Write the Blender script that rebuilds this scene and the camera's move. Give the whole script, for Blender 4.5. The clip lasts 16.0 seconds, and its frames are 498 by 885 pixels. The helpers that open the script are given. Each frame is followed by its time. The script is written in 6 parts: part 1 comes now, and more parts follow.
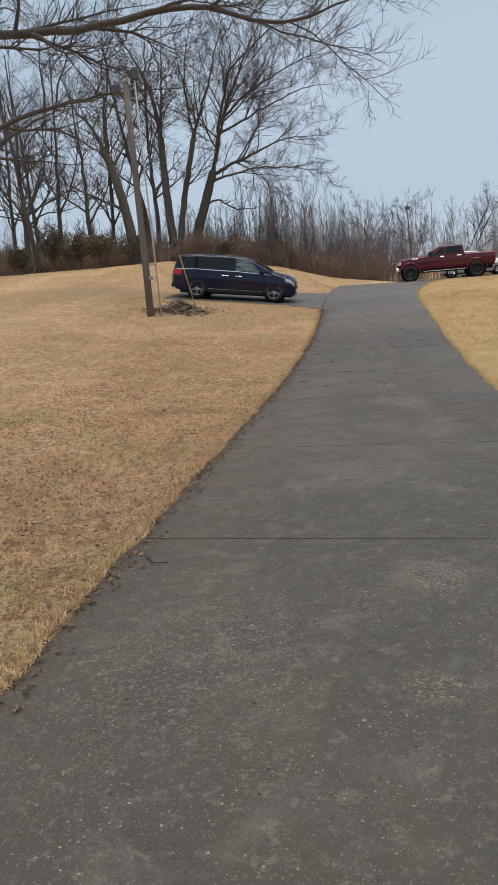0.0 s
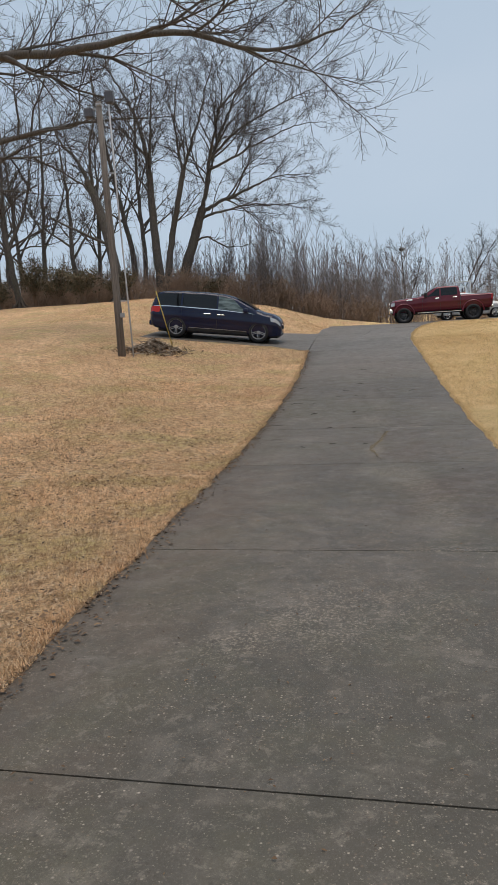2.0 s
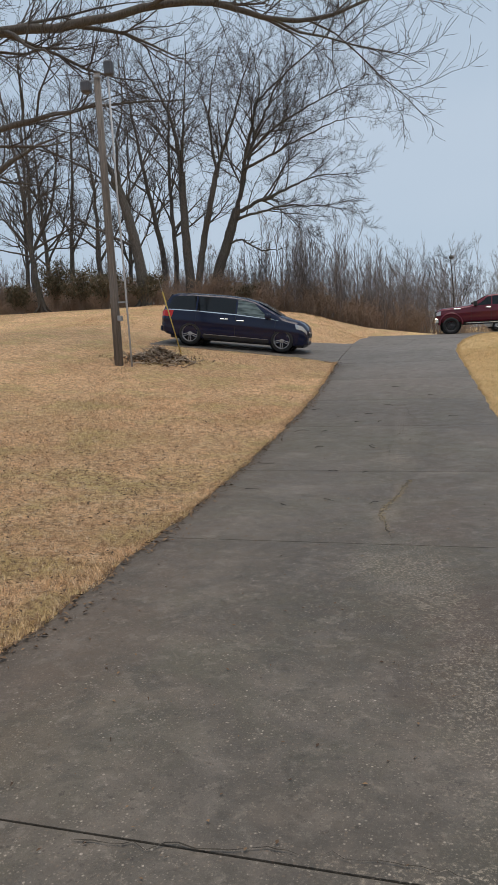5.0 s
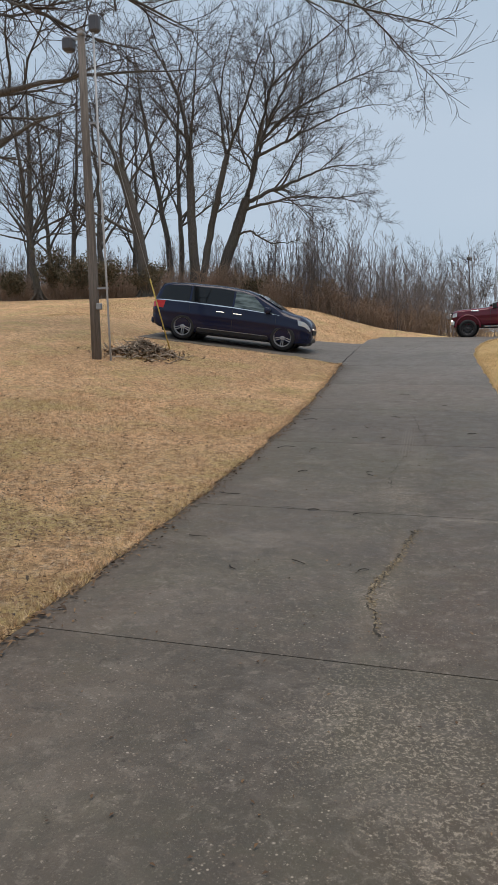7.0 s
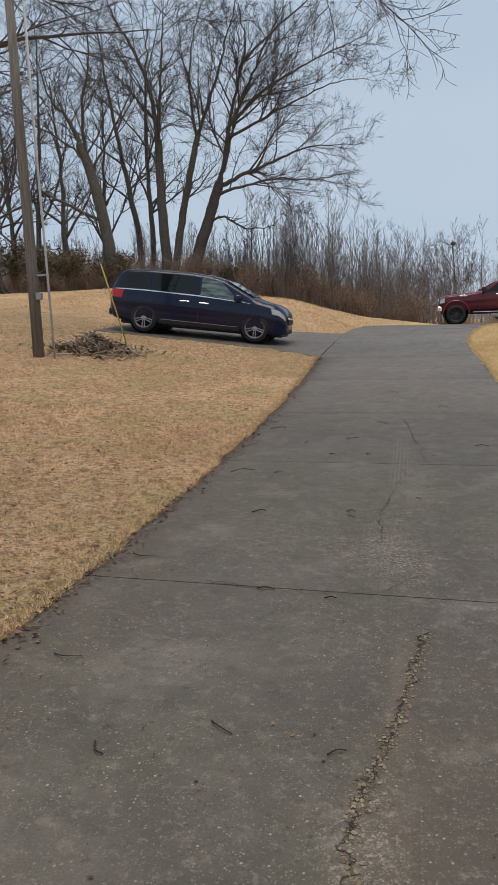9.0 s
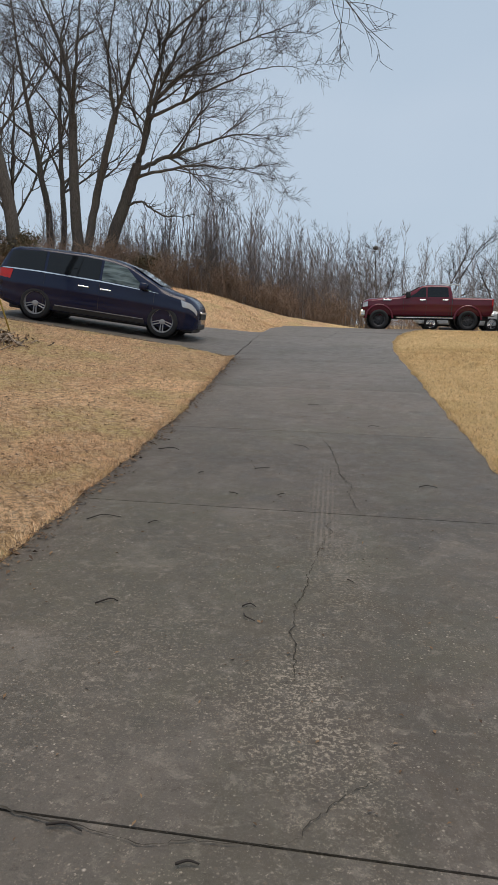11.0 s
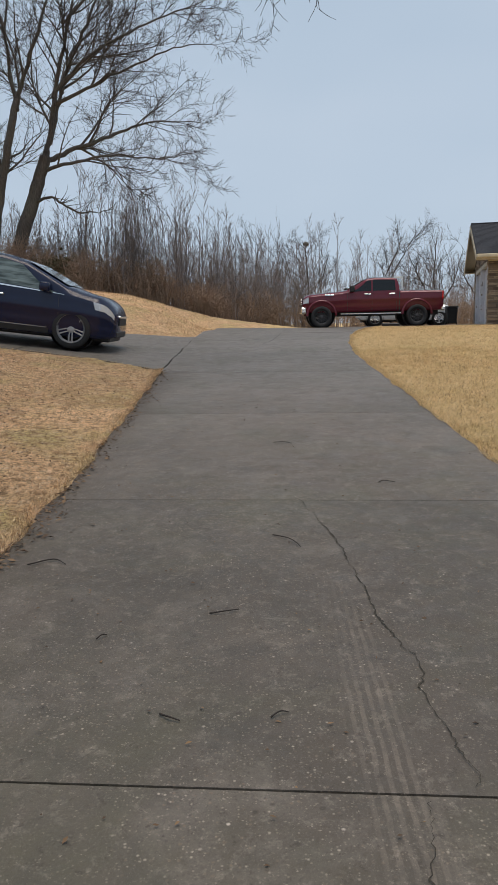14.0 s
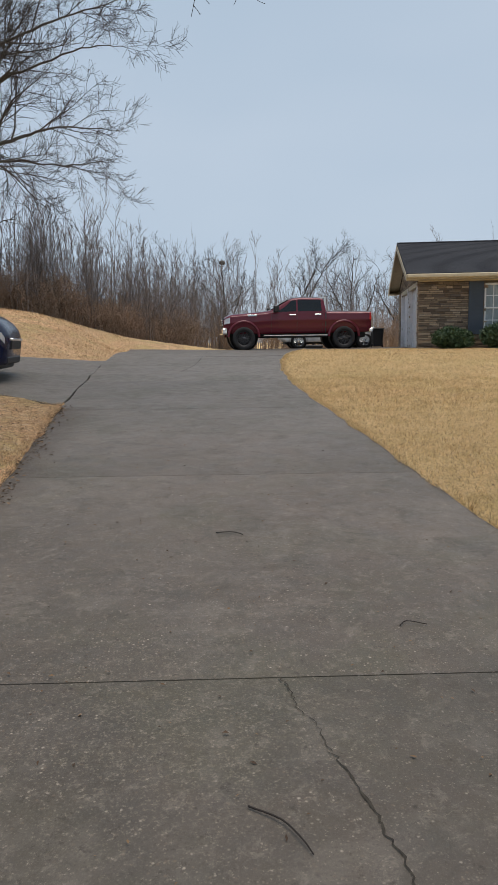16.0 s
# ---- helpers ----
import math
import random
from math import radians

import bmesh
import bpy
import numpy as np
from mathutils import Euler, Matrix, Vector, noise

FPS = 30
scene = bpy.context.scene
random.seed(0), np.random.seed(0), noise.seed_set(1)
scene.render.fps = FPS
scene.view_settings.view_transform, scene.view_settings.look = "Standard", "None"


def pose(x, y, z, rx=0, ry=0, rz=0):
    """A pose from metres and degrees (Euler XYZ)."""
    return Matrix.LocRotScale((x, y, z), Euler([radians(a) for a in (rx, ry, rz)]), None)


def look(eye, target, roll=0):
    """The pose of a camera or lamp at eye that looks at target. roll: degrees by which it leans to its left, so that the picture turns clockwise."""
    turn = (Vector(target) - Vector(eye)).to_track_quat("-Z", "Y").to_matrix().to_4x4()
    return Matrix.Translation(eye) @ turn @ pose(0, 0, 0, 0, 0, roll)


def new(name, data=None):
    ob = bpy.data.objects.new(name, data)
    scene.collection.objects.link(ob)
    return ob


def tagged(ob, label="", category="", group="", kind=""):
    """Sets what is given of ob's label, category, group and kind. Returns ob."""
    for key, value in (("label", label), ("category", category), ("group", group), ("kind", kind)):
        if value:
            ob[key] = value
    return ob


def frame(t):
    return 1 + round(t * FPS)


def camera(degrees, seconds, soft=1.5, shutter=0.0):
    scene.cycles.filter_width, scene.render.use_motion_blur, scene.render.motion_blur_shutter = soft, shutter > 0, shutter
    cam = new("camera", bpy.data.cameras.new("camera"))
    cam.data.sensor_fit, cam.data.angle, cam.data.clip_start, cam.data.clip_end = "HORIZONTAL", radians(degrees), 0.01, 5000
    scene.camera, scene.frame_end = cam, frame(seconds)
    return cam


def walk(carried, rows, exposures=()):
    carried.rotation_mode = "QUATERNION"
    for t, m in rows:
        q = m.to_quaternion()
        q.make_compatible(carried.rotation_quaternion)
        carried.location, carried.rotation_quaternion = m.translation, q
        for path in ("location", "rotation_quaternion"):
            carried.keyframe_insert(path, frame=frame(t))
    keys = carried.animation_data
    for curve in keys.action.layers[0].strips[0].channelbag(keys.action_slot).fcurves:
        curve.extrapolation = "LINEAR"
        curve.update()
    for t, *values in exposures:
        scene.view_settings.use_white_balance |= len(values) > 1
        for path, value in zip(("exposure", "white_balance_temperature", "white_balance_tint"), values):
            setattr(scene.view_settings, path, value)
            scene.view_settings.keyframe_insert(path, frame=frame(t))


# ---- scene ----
cam = camera(37.3, 16.0, soft=1.25)
METRES, EYE, TILT, LEAN, TURN = 17.04, 1.5675, 2.36, 2.15, 9.8
ROWS = [
    (0.0, 0.0, 0.0, 0.0, -0.61, -14.53, 2.34),
    (0.5, 0.0087, 0.0303, -0.0004, -0.54, -14.01, 1.94),
    (1.0, 0.0146, 0.0613, -0.0015, 1.91, -13.02, 2.36),
    (1.5, 0.021, 0.0929, -0.0026, 0.4, -11.93, 2.0),
    (2.0, 0.028, 0.1234, -0.005, -0.9, -11.63, 1.39),
    (2.5, 0.0334, 0.1541, -0.006, 2.32, -11.43, 1.81),
    (3.0, 0.0444, 0.1844, -0.0078, 2.33, -11.37, 1.74),
    (3.5, 0.052, 0.2163, -0.0109, 3.37, -11.28, 1.69),
    (6.0, 0.0924, 0.3584, -0.0219, 2.54, -10.39, 0.21),
    (6.5, 0.0939, 0.3886, -0.0234, 9.77, -10.36, 1.31),
    (7.0, 0.0983, 0.4257, -0.0272, 3.89, -11.02, -1.11),
    (7.5, 0.1037, 0.4592, -0.0293, 1.02, -11.29, -1.5),
    (8.0, 0.1056, 0.4909, -0.0311, 0.34, -11.37, -1.29),
    (8.5, 0.1103, 0.5221, -0.0332, -1.12, -11.42, -1.0),
    (9.0, 0.113, 0.5536, -0.0346, 2.59, -11.63, -0.04),
    (11.5, 0.1276, 0.6996, -0.0436, -3.97, -11.7, -3.7),
    (12.0, 0.1265, 0.7295, -0.0454, -1.72, -11.67, -3.49),
    (12.5, 0.1311, 0.7594, -0.0468, -6.13, -11.26, -4.04),
    (13.0, 0.1307, 0.7912, -0.0486, -3.2, -11.22, -2.31),
    (13.5, 0.1345, 0.822, -0.0491, -8.17, -11.37, -2.23),
    (14.0, 0.1371, 0.8544, -0.0496, -8.8, -11.32, -1.33),
    (14.5, 0.1404, 0.8859, -0.0496, -11.2, -11.16, -1.72),
    (15.0, 0.144, 0.9175, -0.0494, -12.65, -10.91, -1.72),
    (15.5, 0.1472, 0.9489, -0.0487, -14.93, -10.13, -1.78),
    (16.0, 0.1512, 0.9807, -0.0489, -15.37, -9.69, -2.04),
]
walk(cam, [(t, pose(0, 0, EYE, TILT, LEAN, TURN) @ pose(METRES * x, METRES * y, METRES * z, 90 + pitch, roll, yaw)) for t, x, y, z, yaw, pitch, roll in ROWS],
     exposures=[(0.0, 0.0), (16.0, 0.0)])

# ---- world and sun: a grey winter sky, thin overcast ----
world = bpy.data.worlds.new("overcast_sky")
scene.world = world
world.use_nodes = True
wn, wl = world.node_tree.nodes, world.node_tree.links
wn.clear()
w_out = wn.new("ShaderNodeOutputWorld")
w_bg = wn.new("ShaderNodeBackground")
w_sky = wn.new("ShaderNodeTexSky")
w_sky.sky_type, w_sky.sun_disc = "NISHITA", False
w_sky.sun_elevation, w_sky.sun_rotation = radians(80), radians(151)
w_scale = wn.new("ShaderNodeMix")
w_scale.data_type, w_scale.blend_type = "RGBA", "MULTIPLY"
w_scale.inputs[0].default_value = 1.0
w_scale.inputs[7].default_value = (0.06, 0.06, 0.06, 1)
w_tc = wn.new("ShaderNodeTexCoord")
w_map = wn.new("ShaderNodeMapping")
w_map.inputs["Scale"].default_value = (1.2, 1.2, 3.0)
w_noise = wn.new("ShaderNodeTexNoise")
w_noise.inputs["Scale"].default_value, w_noise.inputs["Detail"].default_value = 1.1, 3.0
w_cloud = wn.new("ShaderNodeValToRGB")
w_cloud.color_ramp.elements[0].position, w_cloud.color_ramp.elements[0].color = 0.3, (0.448, 0.570, 0.708, 1)
w_cloud.color_ramp.elements[1].position, w_cloud.color_ramp.elements[1].color = 0.75, (0.560, 0.658, 0.778, 1)
w_mix = wn.new("ShaderNodeMix")
w_mix.data_type = "RGBA"
w_mix.inputs[0].default_value = 0.88
wl.new(w_tc.outputs["Generated"], w_map.inputs["Vector"])
wl.new(w_map.outputs["Vector"], w_noise.inputs["Vector"])
wl.new(w_noise.outputs["Fac"], w_cloud.inputs["Fac"])
wl.new(w_sky.outputs["Color"], w_scale.inputs[6])
wl.new(w_scale.outputs[2], w_mix.inputs[6])
wl.new(w_cloud.outputs["Color"], w_mix.inputs[7])
wl.new(w_mix.outputs[2], w_bg.inputs["Color"])
w_bg.inputs["Strength"].default_value = 1.0
wl.new(w_bg.outputs["Background"], w_out.inputs["Surface"])

sun_data = bpy.data.lights.new("sun", "SUN")
sun_data.energy, sun_data.angle, sun_data.color = 2.3, radians(40), (1.0, 0.87, 0.75)
sun = new("sun", sun_data)
sun.matrix_world = look((0, 0, 60), (-5, 9, 0))


# ---- materials ----
class Mat:
    """A small builder for node materials."""

    def __init__(self, name, rough=0.8, metal=0.0):
        self.m = bpy.data.materials.new(name)
        self.m.use_nodes = True
        self.n, self.l = self.m.node_tree.nodes, self.m.node_tree.links
        self.b = self.n["Principled BSDF"]
        self.b.inputs["Roughness"].default_value, self.b.inputs["Metallic"].default_value = rough, metal
        self.co = self.n.new("ShaderNodeTexCoord")

    def noise(self, scale, detail=4.0, rough=0.6, stretch=None, obj=True, dist=0.0):
        n = self.n.new("ShaderNodeTexNoise")
        n.inputs["Scale"].default_value, n.inputs["Detail"].default_value = scale, detail
        n.inputs["Roughness"].default_value, n.inputs["Distortion"].default_value = rough, dist
        v = self.co.outputs["Object"]
        if not obj:
            v = self.n.new("ShaderNodeNewGeometry").outputs["Position"]
        if stretch:
            mp = self.n.new("ShaderNodeMapping")
            mp.inputs["Scale"].default_value = stretch
            self.l.new(v, mp.inputs["Vector"])
            v = mp.outputs["Vector"]
        self.l.new(v, n.inputs["Vector"])
        return n.outputs["Fac"]

    def ramp(self, fac, stops):
        r = self.n.new("ShaderNodeValToRGB")
        e = r.color_ramp.elements
        while len(e) < len(stops):
            e.new(0.5)
        for k, (p, c) in enumerate(stops):
            e[k].position = p
            e[k].color = (c, c, c, 1) if isinstance(c, (int, float)) else (*c, 1)
        self.l.new(fac, r.inputs["Fac"])
        return r.outputs["Color"]

    def mix(self, fac, a, b, mode="MIX"):
        x = self.n.new("ShaderNodeMix")
        x.data_type, x.blend_type = "RGBA", mode
        for s, v in ((0, fac), (6, a), (7, b)):
            if hasattr(v, "node"):
                self.l.new(v, x.inputs[s])
            elif s == 0:
                x.inputs[0].default_value = v
            else:
                x.inputs[s].default_value = (*v, 1)
        return x.outputs[2]

    def color(self, c):
        if hasattr(c, "node"):
            self.l.new(c, self.b.inputs["Base Color"])
        else:
            self.b.inputs["Base Color"].default_value = (*c, 1)
        return self

    def rough(self, c):
        self.l.new(c, self.b.inputs["Roughness"])
        return self

    def bump(self, h, strength=0.3, distance=0.01):
        b = self.n.new("ShaderNodeBump")
        b.inputs["Strength"].default_value, b.inputs["Distance"].default_value = strength, distance
        self.l.new(h, b.inputs["Height"])
        self.l.new(b.outputs["Normal"], self.b.inputs["Normal"])
        return self

    def random(self):
        return self.n.new("ShaderNodeObjectInfo").outputs["Random"]

    def island(self):
        return self.n.new("ShaderNodeNewGeometry").outputs["Random Per Island"]


def simple(name, c, rough=0.6, metal=0.0, var=0.12, scale=6.0):
    m = Mat(name, rough, metal)
    n = m.noise(scale, 5)
    m.color(m.ramp(n, [(0.3, tuple(v * (1 - var) for v in c)), (0.7, tuple(min(1, v * (1 + var)) for v in c))]))
    return m.m


# concrete, dark and weathered, with worn aggregate, damp brown stains and tyre marks
mk = Mat("weathered_concrete", 0.9)
mk.b.inputs["Specular IOR Level"].default_value = 0.5


def blot(m, x, y, rx, ry, soft=0.45, fray=0.5, scale=3.0):
    """A mask for a patch at a place on the ground, with a frayed rim."""
    geo = m.n.new("ShaderNodeNewGeometry").outputs["Position"]
    mp = m.n.new("ShaderNodeMapping")
    mp.inputs["Location"].default_value = (-x / rx, -y / ry, 0)
    mp.inputs["Scale"].default_value = (1 / rx, 1 / ry, 0)
    m.l.new(geo, mp.inputs["Vector"])
    ln = m.n.new("ShaderNodeVectorMath")
    ln.operation = "LENGTH"
    m.l.new(mp.outputs["Vector"], ln.inputs[0])
    add = m.n.new("ShaderNodeMath")
    add.operation = "MULTIPLY_ADD"
    add.inputs[1].default_value = fray * 2.4
    m.l.new(m.noise(scale, 6, 0.7, obj=False), add.inputs[0])
    m.l.new(ln.outputs["Value"], add.inputs[2])
    off = fray * 1.2
    return m.ramp(add.outputs["Value"], [(max(0.0, (1 - soft + off) / 3), 1.0), ((1 + soft + off) / 3, 0.0)]), add


def blot_mask(m, *args, **kw):
    col, add = blot(m, *args, **kw)
    div = m.n.new("ShaderNodeMath")
    div.operation = "DIVIDE"
    div.inputs[1].default_value = 3.0
    ramp = col.node
    m.l.new(add.outputs["Value"], div.inputs[0])
    m.l.new(div.outputs["Value"], ramp.inputs["Fac"])
    return col


big = mk.noise(0.55, 6, 0.62, obj=False, dist=0.8)
mid = mk.noise(5.2, 8, 0.74, obj=False, dist=0.3)
streak = mk.noise(1.6, 6, 0.7, stretch=(2.2, 0.35, 1), obj=False)
fine = mk.noise(120, 3, 0.75, obj=False)
spot = mk.noise(58, 5, 0.8, obj=False)
base = mk.ramp(big, [(0.38, (0.064, 0.057, 0.048)), (0.50, (0.112, 0.101, 0.088)), (0.62, (0.172, 0.158, 0.140))])
base = mk.mix(mk.ramp(mid, [(0.49, 0.0), (0.64, 0.6)]), base, (0.172, 0.152, 0.130))
base = mk.mix(mk.ramp(mid, [(0.38, 0.75), (0.48, 0.0)]), base, (0.060, 0.054, 0.045))
base = mk.mix(mk.ramp(streak, [(0.52, 0.0), (0.66, 0.35)]), base, (0.078, 0.069, 0.057))
# damp brown band up the middle, mossy and rusty; drive darker near, paler far
for x, y, rx, ry, w, col in ((0.55, 12.0, 0.75, 3.4, 0.62, (0.062, 0.048, 0.036)), (0.30, 17.0, 0.55, 3.0, 0.45, (0.080, 0.060, 0.046)), (1.0, 9.4, 0.8, 1.6, 0.5, (0.055, 0.043, 0.033)),
                             (0.6, 21.0, 0.6, 1.6, 0.4, (0.13, 0.092, 0.072)), (-0.9, 8.6, 0.45, 2.2, 0.3, (0.16, 0.135, 0.10)), (0.2, 30.0, 1.6, 2.0, 0.35, (0.075, 0.068, 0.062)),
                             (0.9, 5.6, 0.9, 1.2, 0.4, (0.066, 0.057, 0.048)), (0.09, 10.55, 0.18, 0.2, 0.95, (0.045, 0.042, 0.036)), (0.30, 14.6, 0.42, 1.5, 0.9, (0.062, 0.048, 0.034)), (0.7, 9.0, 0.45, 0.9, 0.85, (0.080, 0.058, 0.042)), (0.2, 13.9, 0.30, 0.9, 0.55, (0.075, 0.060, 0.046)), (0.15, 23.2, 0.9, 2.4, 0.35, (0.15, 0.105, 0.080)), (-1.25, 5.0, 0.36, 5.0, 0.8, (0.125, 0.096, 0.070)), (-1.35, 13.0, 0.28, 6.0, 0.75, (0.115, 0.090, 0.068)), (0.2, 1.8, 2.8, 5.2, 0.80, (0.056, 0.055, 0.044)), (-0.8, 31.5, 7.0, 9.5, 0.72, (0.185, 0.178, 0.168)), (-0.1, 17.4, 2.8, 5.0, 0.64, (0.070, 0.064, 0.053)), (0.23, 12.2, 0.05, 0.8, 0.45, (0.21, 0.18, 0.13)), (0.13, 11.3, 0.07, 0.6, 0.4, (0.20, 0.17, 0.12)), (-0.3, 11.4, 2.3, 2.8, 0.42, (0.068, 0.063, 0.053)), (0.5, 11.6, 0.35, 1.1, 0.45, (0.085, 0.062, 0.046)), (-0.5, 15.3, 1.4, 1.1, 0.35, (0.082, 0.080, 0.052)), (0.3, 21.2, 2.2, 1.5, 0.35, (0.10, 0.088, 0.076))):
    k = blot_mask(mk, x, y, rx, ry)
    base = mk.mix(mk.mix(1.0, k, (w, w, w), "MULTIPLY"), base, col)
# thin green film where the damp stays
base = mk.mix(mk.ramp(mk.noise(0.8, 6, 0.7, obj=False, dist=0.7), [(0.48, 0.0), (0.64, 0.5)]), base, (0.085, 0.086, 0.058))
# mottling at hand and foot size
base = mk.mix(mk.ramp(mk.noise(2.1, 7, 0.72, obj=False, dist=0.6), [(0.52, 0.0), (0.68, 0.4)]), base, (0.20, 0.188, 0.168))
base = mk.mix(mk.ramp(mk.noise(3.4, 7, 0.75, obj=False, dist=0.9), [(0.36, 0.6), (0.49, 0.0)]), base, (0.062, 0.059, 0.048))
base = mk.mix(mk.ramp(mk.noise(13, 6, 0.78, obj=False, dist=0.4), [(0.54, 0.0), (0.64, 0.45)]), base, (0.215, 0.20, 0.175))
# patches worn down to pale aggregate
speck = mk.ramp(spot, [(0.52, 0.0), (0.60, 1.0)])
for x, y, rx, ry, w in ((0.18, 2.68, 0.13, 0.10, 1.0), (0.30, 3.8, 0.16, 0.22, 0.9), (-0.9, 3.0, 0.5, 0.8, 0.4), (-0.26, 5.98, 0.26, 0.40, 0.7), (-0.60, 5.62, 0.16, 0.14, 0.9), (0.18, 6.1, 0.40, 0.45, 0.55), (0.65, 8.3, 0.16, 0.8, 0.8), (0.62, 7.2, 0.35, 0.06, 1.0), (0.50, 9.6, 0.18, 0.5, 0.9), (0.12, 10.1, 0.22, 0.35, 0.9), (0.40, 10.05, 0.25, 0.45, 0.9), (0.85, 13.3, 0.40, 0.035, 1.0), (0.05, 14.1, 0.20, 0.30, 0.8), (0.10, 14.25, 0.13, 0.5, 0.9), (0.28, 13.9, 0.14, 0.4, 0.8), (0.28, 15.5, 0.14, 0.7, 0.6), (0.14, 11.5, 0.10, 0.25, 1.0), (-0.67, 14.4, 0.4, 0.6, 0.4), (-0.37, 19.2, 0.5, 0.5, 0.35)):
    k = blot_mask(mk, x, y, rx, ry, soft=0.6, fray=1.0, scale=7.0)
    base = mk.mix(mk.mix(w, (0, 0, 0), mk.mix(1.0, k, speck, "MULTIPLY")), base, (0.30, 0.275, 0.225))
# tyre tread marks
wv = mk.n.new("ShaderNodeTexWave")
wv.bands_direction = "X"
wv.inputs["Scale"].default_value, wv.inputs["Distortion"].default_value = 9.0, 1.2
mk.l.new(mk.n.new("ShaderNodeNewGeometry").outputs["Position"], wv.inputs["Vector"])
k = mk.mix(1.0, blot_mask(mk, 0.16, 16.8, 0.085, 1.1, soft=0.4, fray=0.4, scale=5.0), mk.mix(1.0, mk.ramp(wv.outputs["Fac"], [(0.45, 0.0), (0.7, 0.42)]), mk.ramp(mid, [(0.38, 0.15), (0.6, 1.0)]), "MULTIPLY"), "MULTIPLY")
base = mk.mix(k, base, (0.24, 0.215, 0.185))
# soil and organic dirt along the edges
sepx = mk.n.new("ShaderNodeSeparateXYZ")
mk.l.new(mk.n.new("ShaderNodeNewGeometry").outputs["Position"], sepx.inputs[0])
edge = mk.n.new("ShaderNodeMath")
edge.operation = "MULTIPLY_ADD"
edge.inputs[1].default_value = 0.75
mk.l.new(mk.noise(2.6, 6, 0.75, obj=False), edge.inputs[0])
mk.l.new(sepx.outputs["X"], edge.inputs[2])
shift = mk.n.new("ShaderNodeMath")
shift.inputs[1].default_value = 1.62
mk.l.new(edge.outputs["Value"], shift.inputs[0])
below = mk.n.new("ShaderNodeMath")
below.operation = "LESS_THAN"
below.inputs[1].default_value = 26.9
mk.l.new(sepx.outputs["Y"], below.inputs[0])
base = mk.mix(mk.mix(1.0, mk.ramp(shift.outputs["Value"], [(0.36, 0.72), (0.66, 0.0)]), below.outputs["Value"], "MULTIPLY"), base, (0.074, 0.060, 0.045))
# grain: exposed stones, pale grit and dark pits
for sc, near, far, keep, w, col in ((88, 0.16, 0.36, 0.70, 0.55, (0.32, 0.295, 0.25)), (52, 0.10, 0.30, 0.86, 0.85, (0.46, 0.43, 0.37)), (30, 0.08, 0.22, 0.95, 0.9, (0.50, 0.47, 0.42)), (22, 0.10, 0.26, 0.88, 0.85, (0.035, 0.029, 0.024)), (60, 0.14, 0.34, 0.62, 0.6, (0.055, 0.047, 0.040)), (46, 0.14, 0.30, 0.66, 0.45, (0.20, 0.155, 0.115))):
    vo = mk.n.new("ShaderNodeTexVoronoi")
    vo.inputs["Scale"].default_value = sc
    mk.l.new(mk.n.new("ShaderNodeNewGeometry").outputs["Position"], vo.inputs["Vector"])
    sepc = mk.n.new("ShaderNodeSeparateColor")
    mk.l.new(vo.outputs["Color"], sepc.inputs[0])
    dot = mk.mix(1.0, mk.ramp(vo.outputs["Distance"], [(near, w), (far, 0.0)]), mk.ramp(sepc.outputs[0], [(keep, 0.0), (keep + 0.04, 1.0)]), "MULTIPLY")
    base = mk.mix(mk.mix(1.0, dot, mk.ramp(mk.noise(1.9, 5, 0.7, obj=False, dist=0.5), [(0.38, 0.15), (0.60, 1.0)]), "MULTIPLY"), base, col)
base = mk.mix(mk.ramp(spot, [(0.615, 0.0), (0.66, 0.75)]), base, (0.31, 0.285, 0.245))
base = mk.mix(mk.ramp(mk.noise(19, 5, 0.8, obj=False), [(0.34, 0.7), (0.40, 0.0)]), base, (0.045, 0.038, 0.031))
base = mk.mix(mk.ramp(fine, [(0.55, 0.0), (0.70, 0.5)]), base, (0.045, 0.040, 0.034))
base = mk.mix(mk.ramp(fine, [(0.30, 0.3), (0.42, 0.0)]), base, (0.25, 0.23, 0.20))
tone = mk.ramp(mk.random(), [(0.0, (0.90, 0.86, 0.83)), (1.0, (1.12, 1.07, 1.03))])
base = mk.mix(1.0, base, tone, "MULTIPLY")
base = mk.mix(1.0, base, (0.94, 0.900, 0.865), "MULTIPLY")
mk.color(base).rough(mk.ramp(mid, [(0.35, 0.52), (0.65, 0.75)])).bump(fine, 0.45, 0.006)
CONCRETE = mk.m

mk = Mat("joint_dirt", 0.95)
mk.color(mk.ramp(mk.noise(30, 4, obj=False), [(0.3, (0.018, 0.015, 0.012)), (0.7, (0.06, 0.05, 0.035))]))
DIRT = mk.m

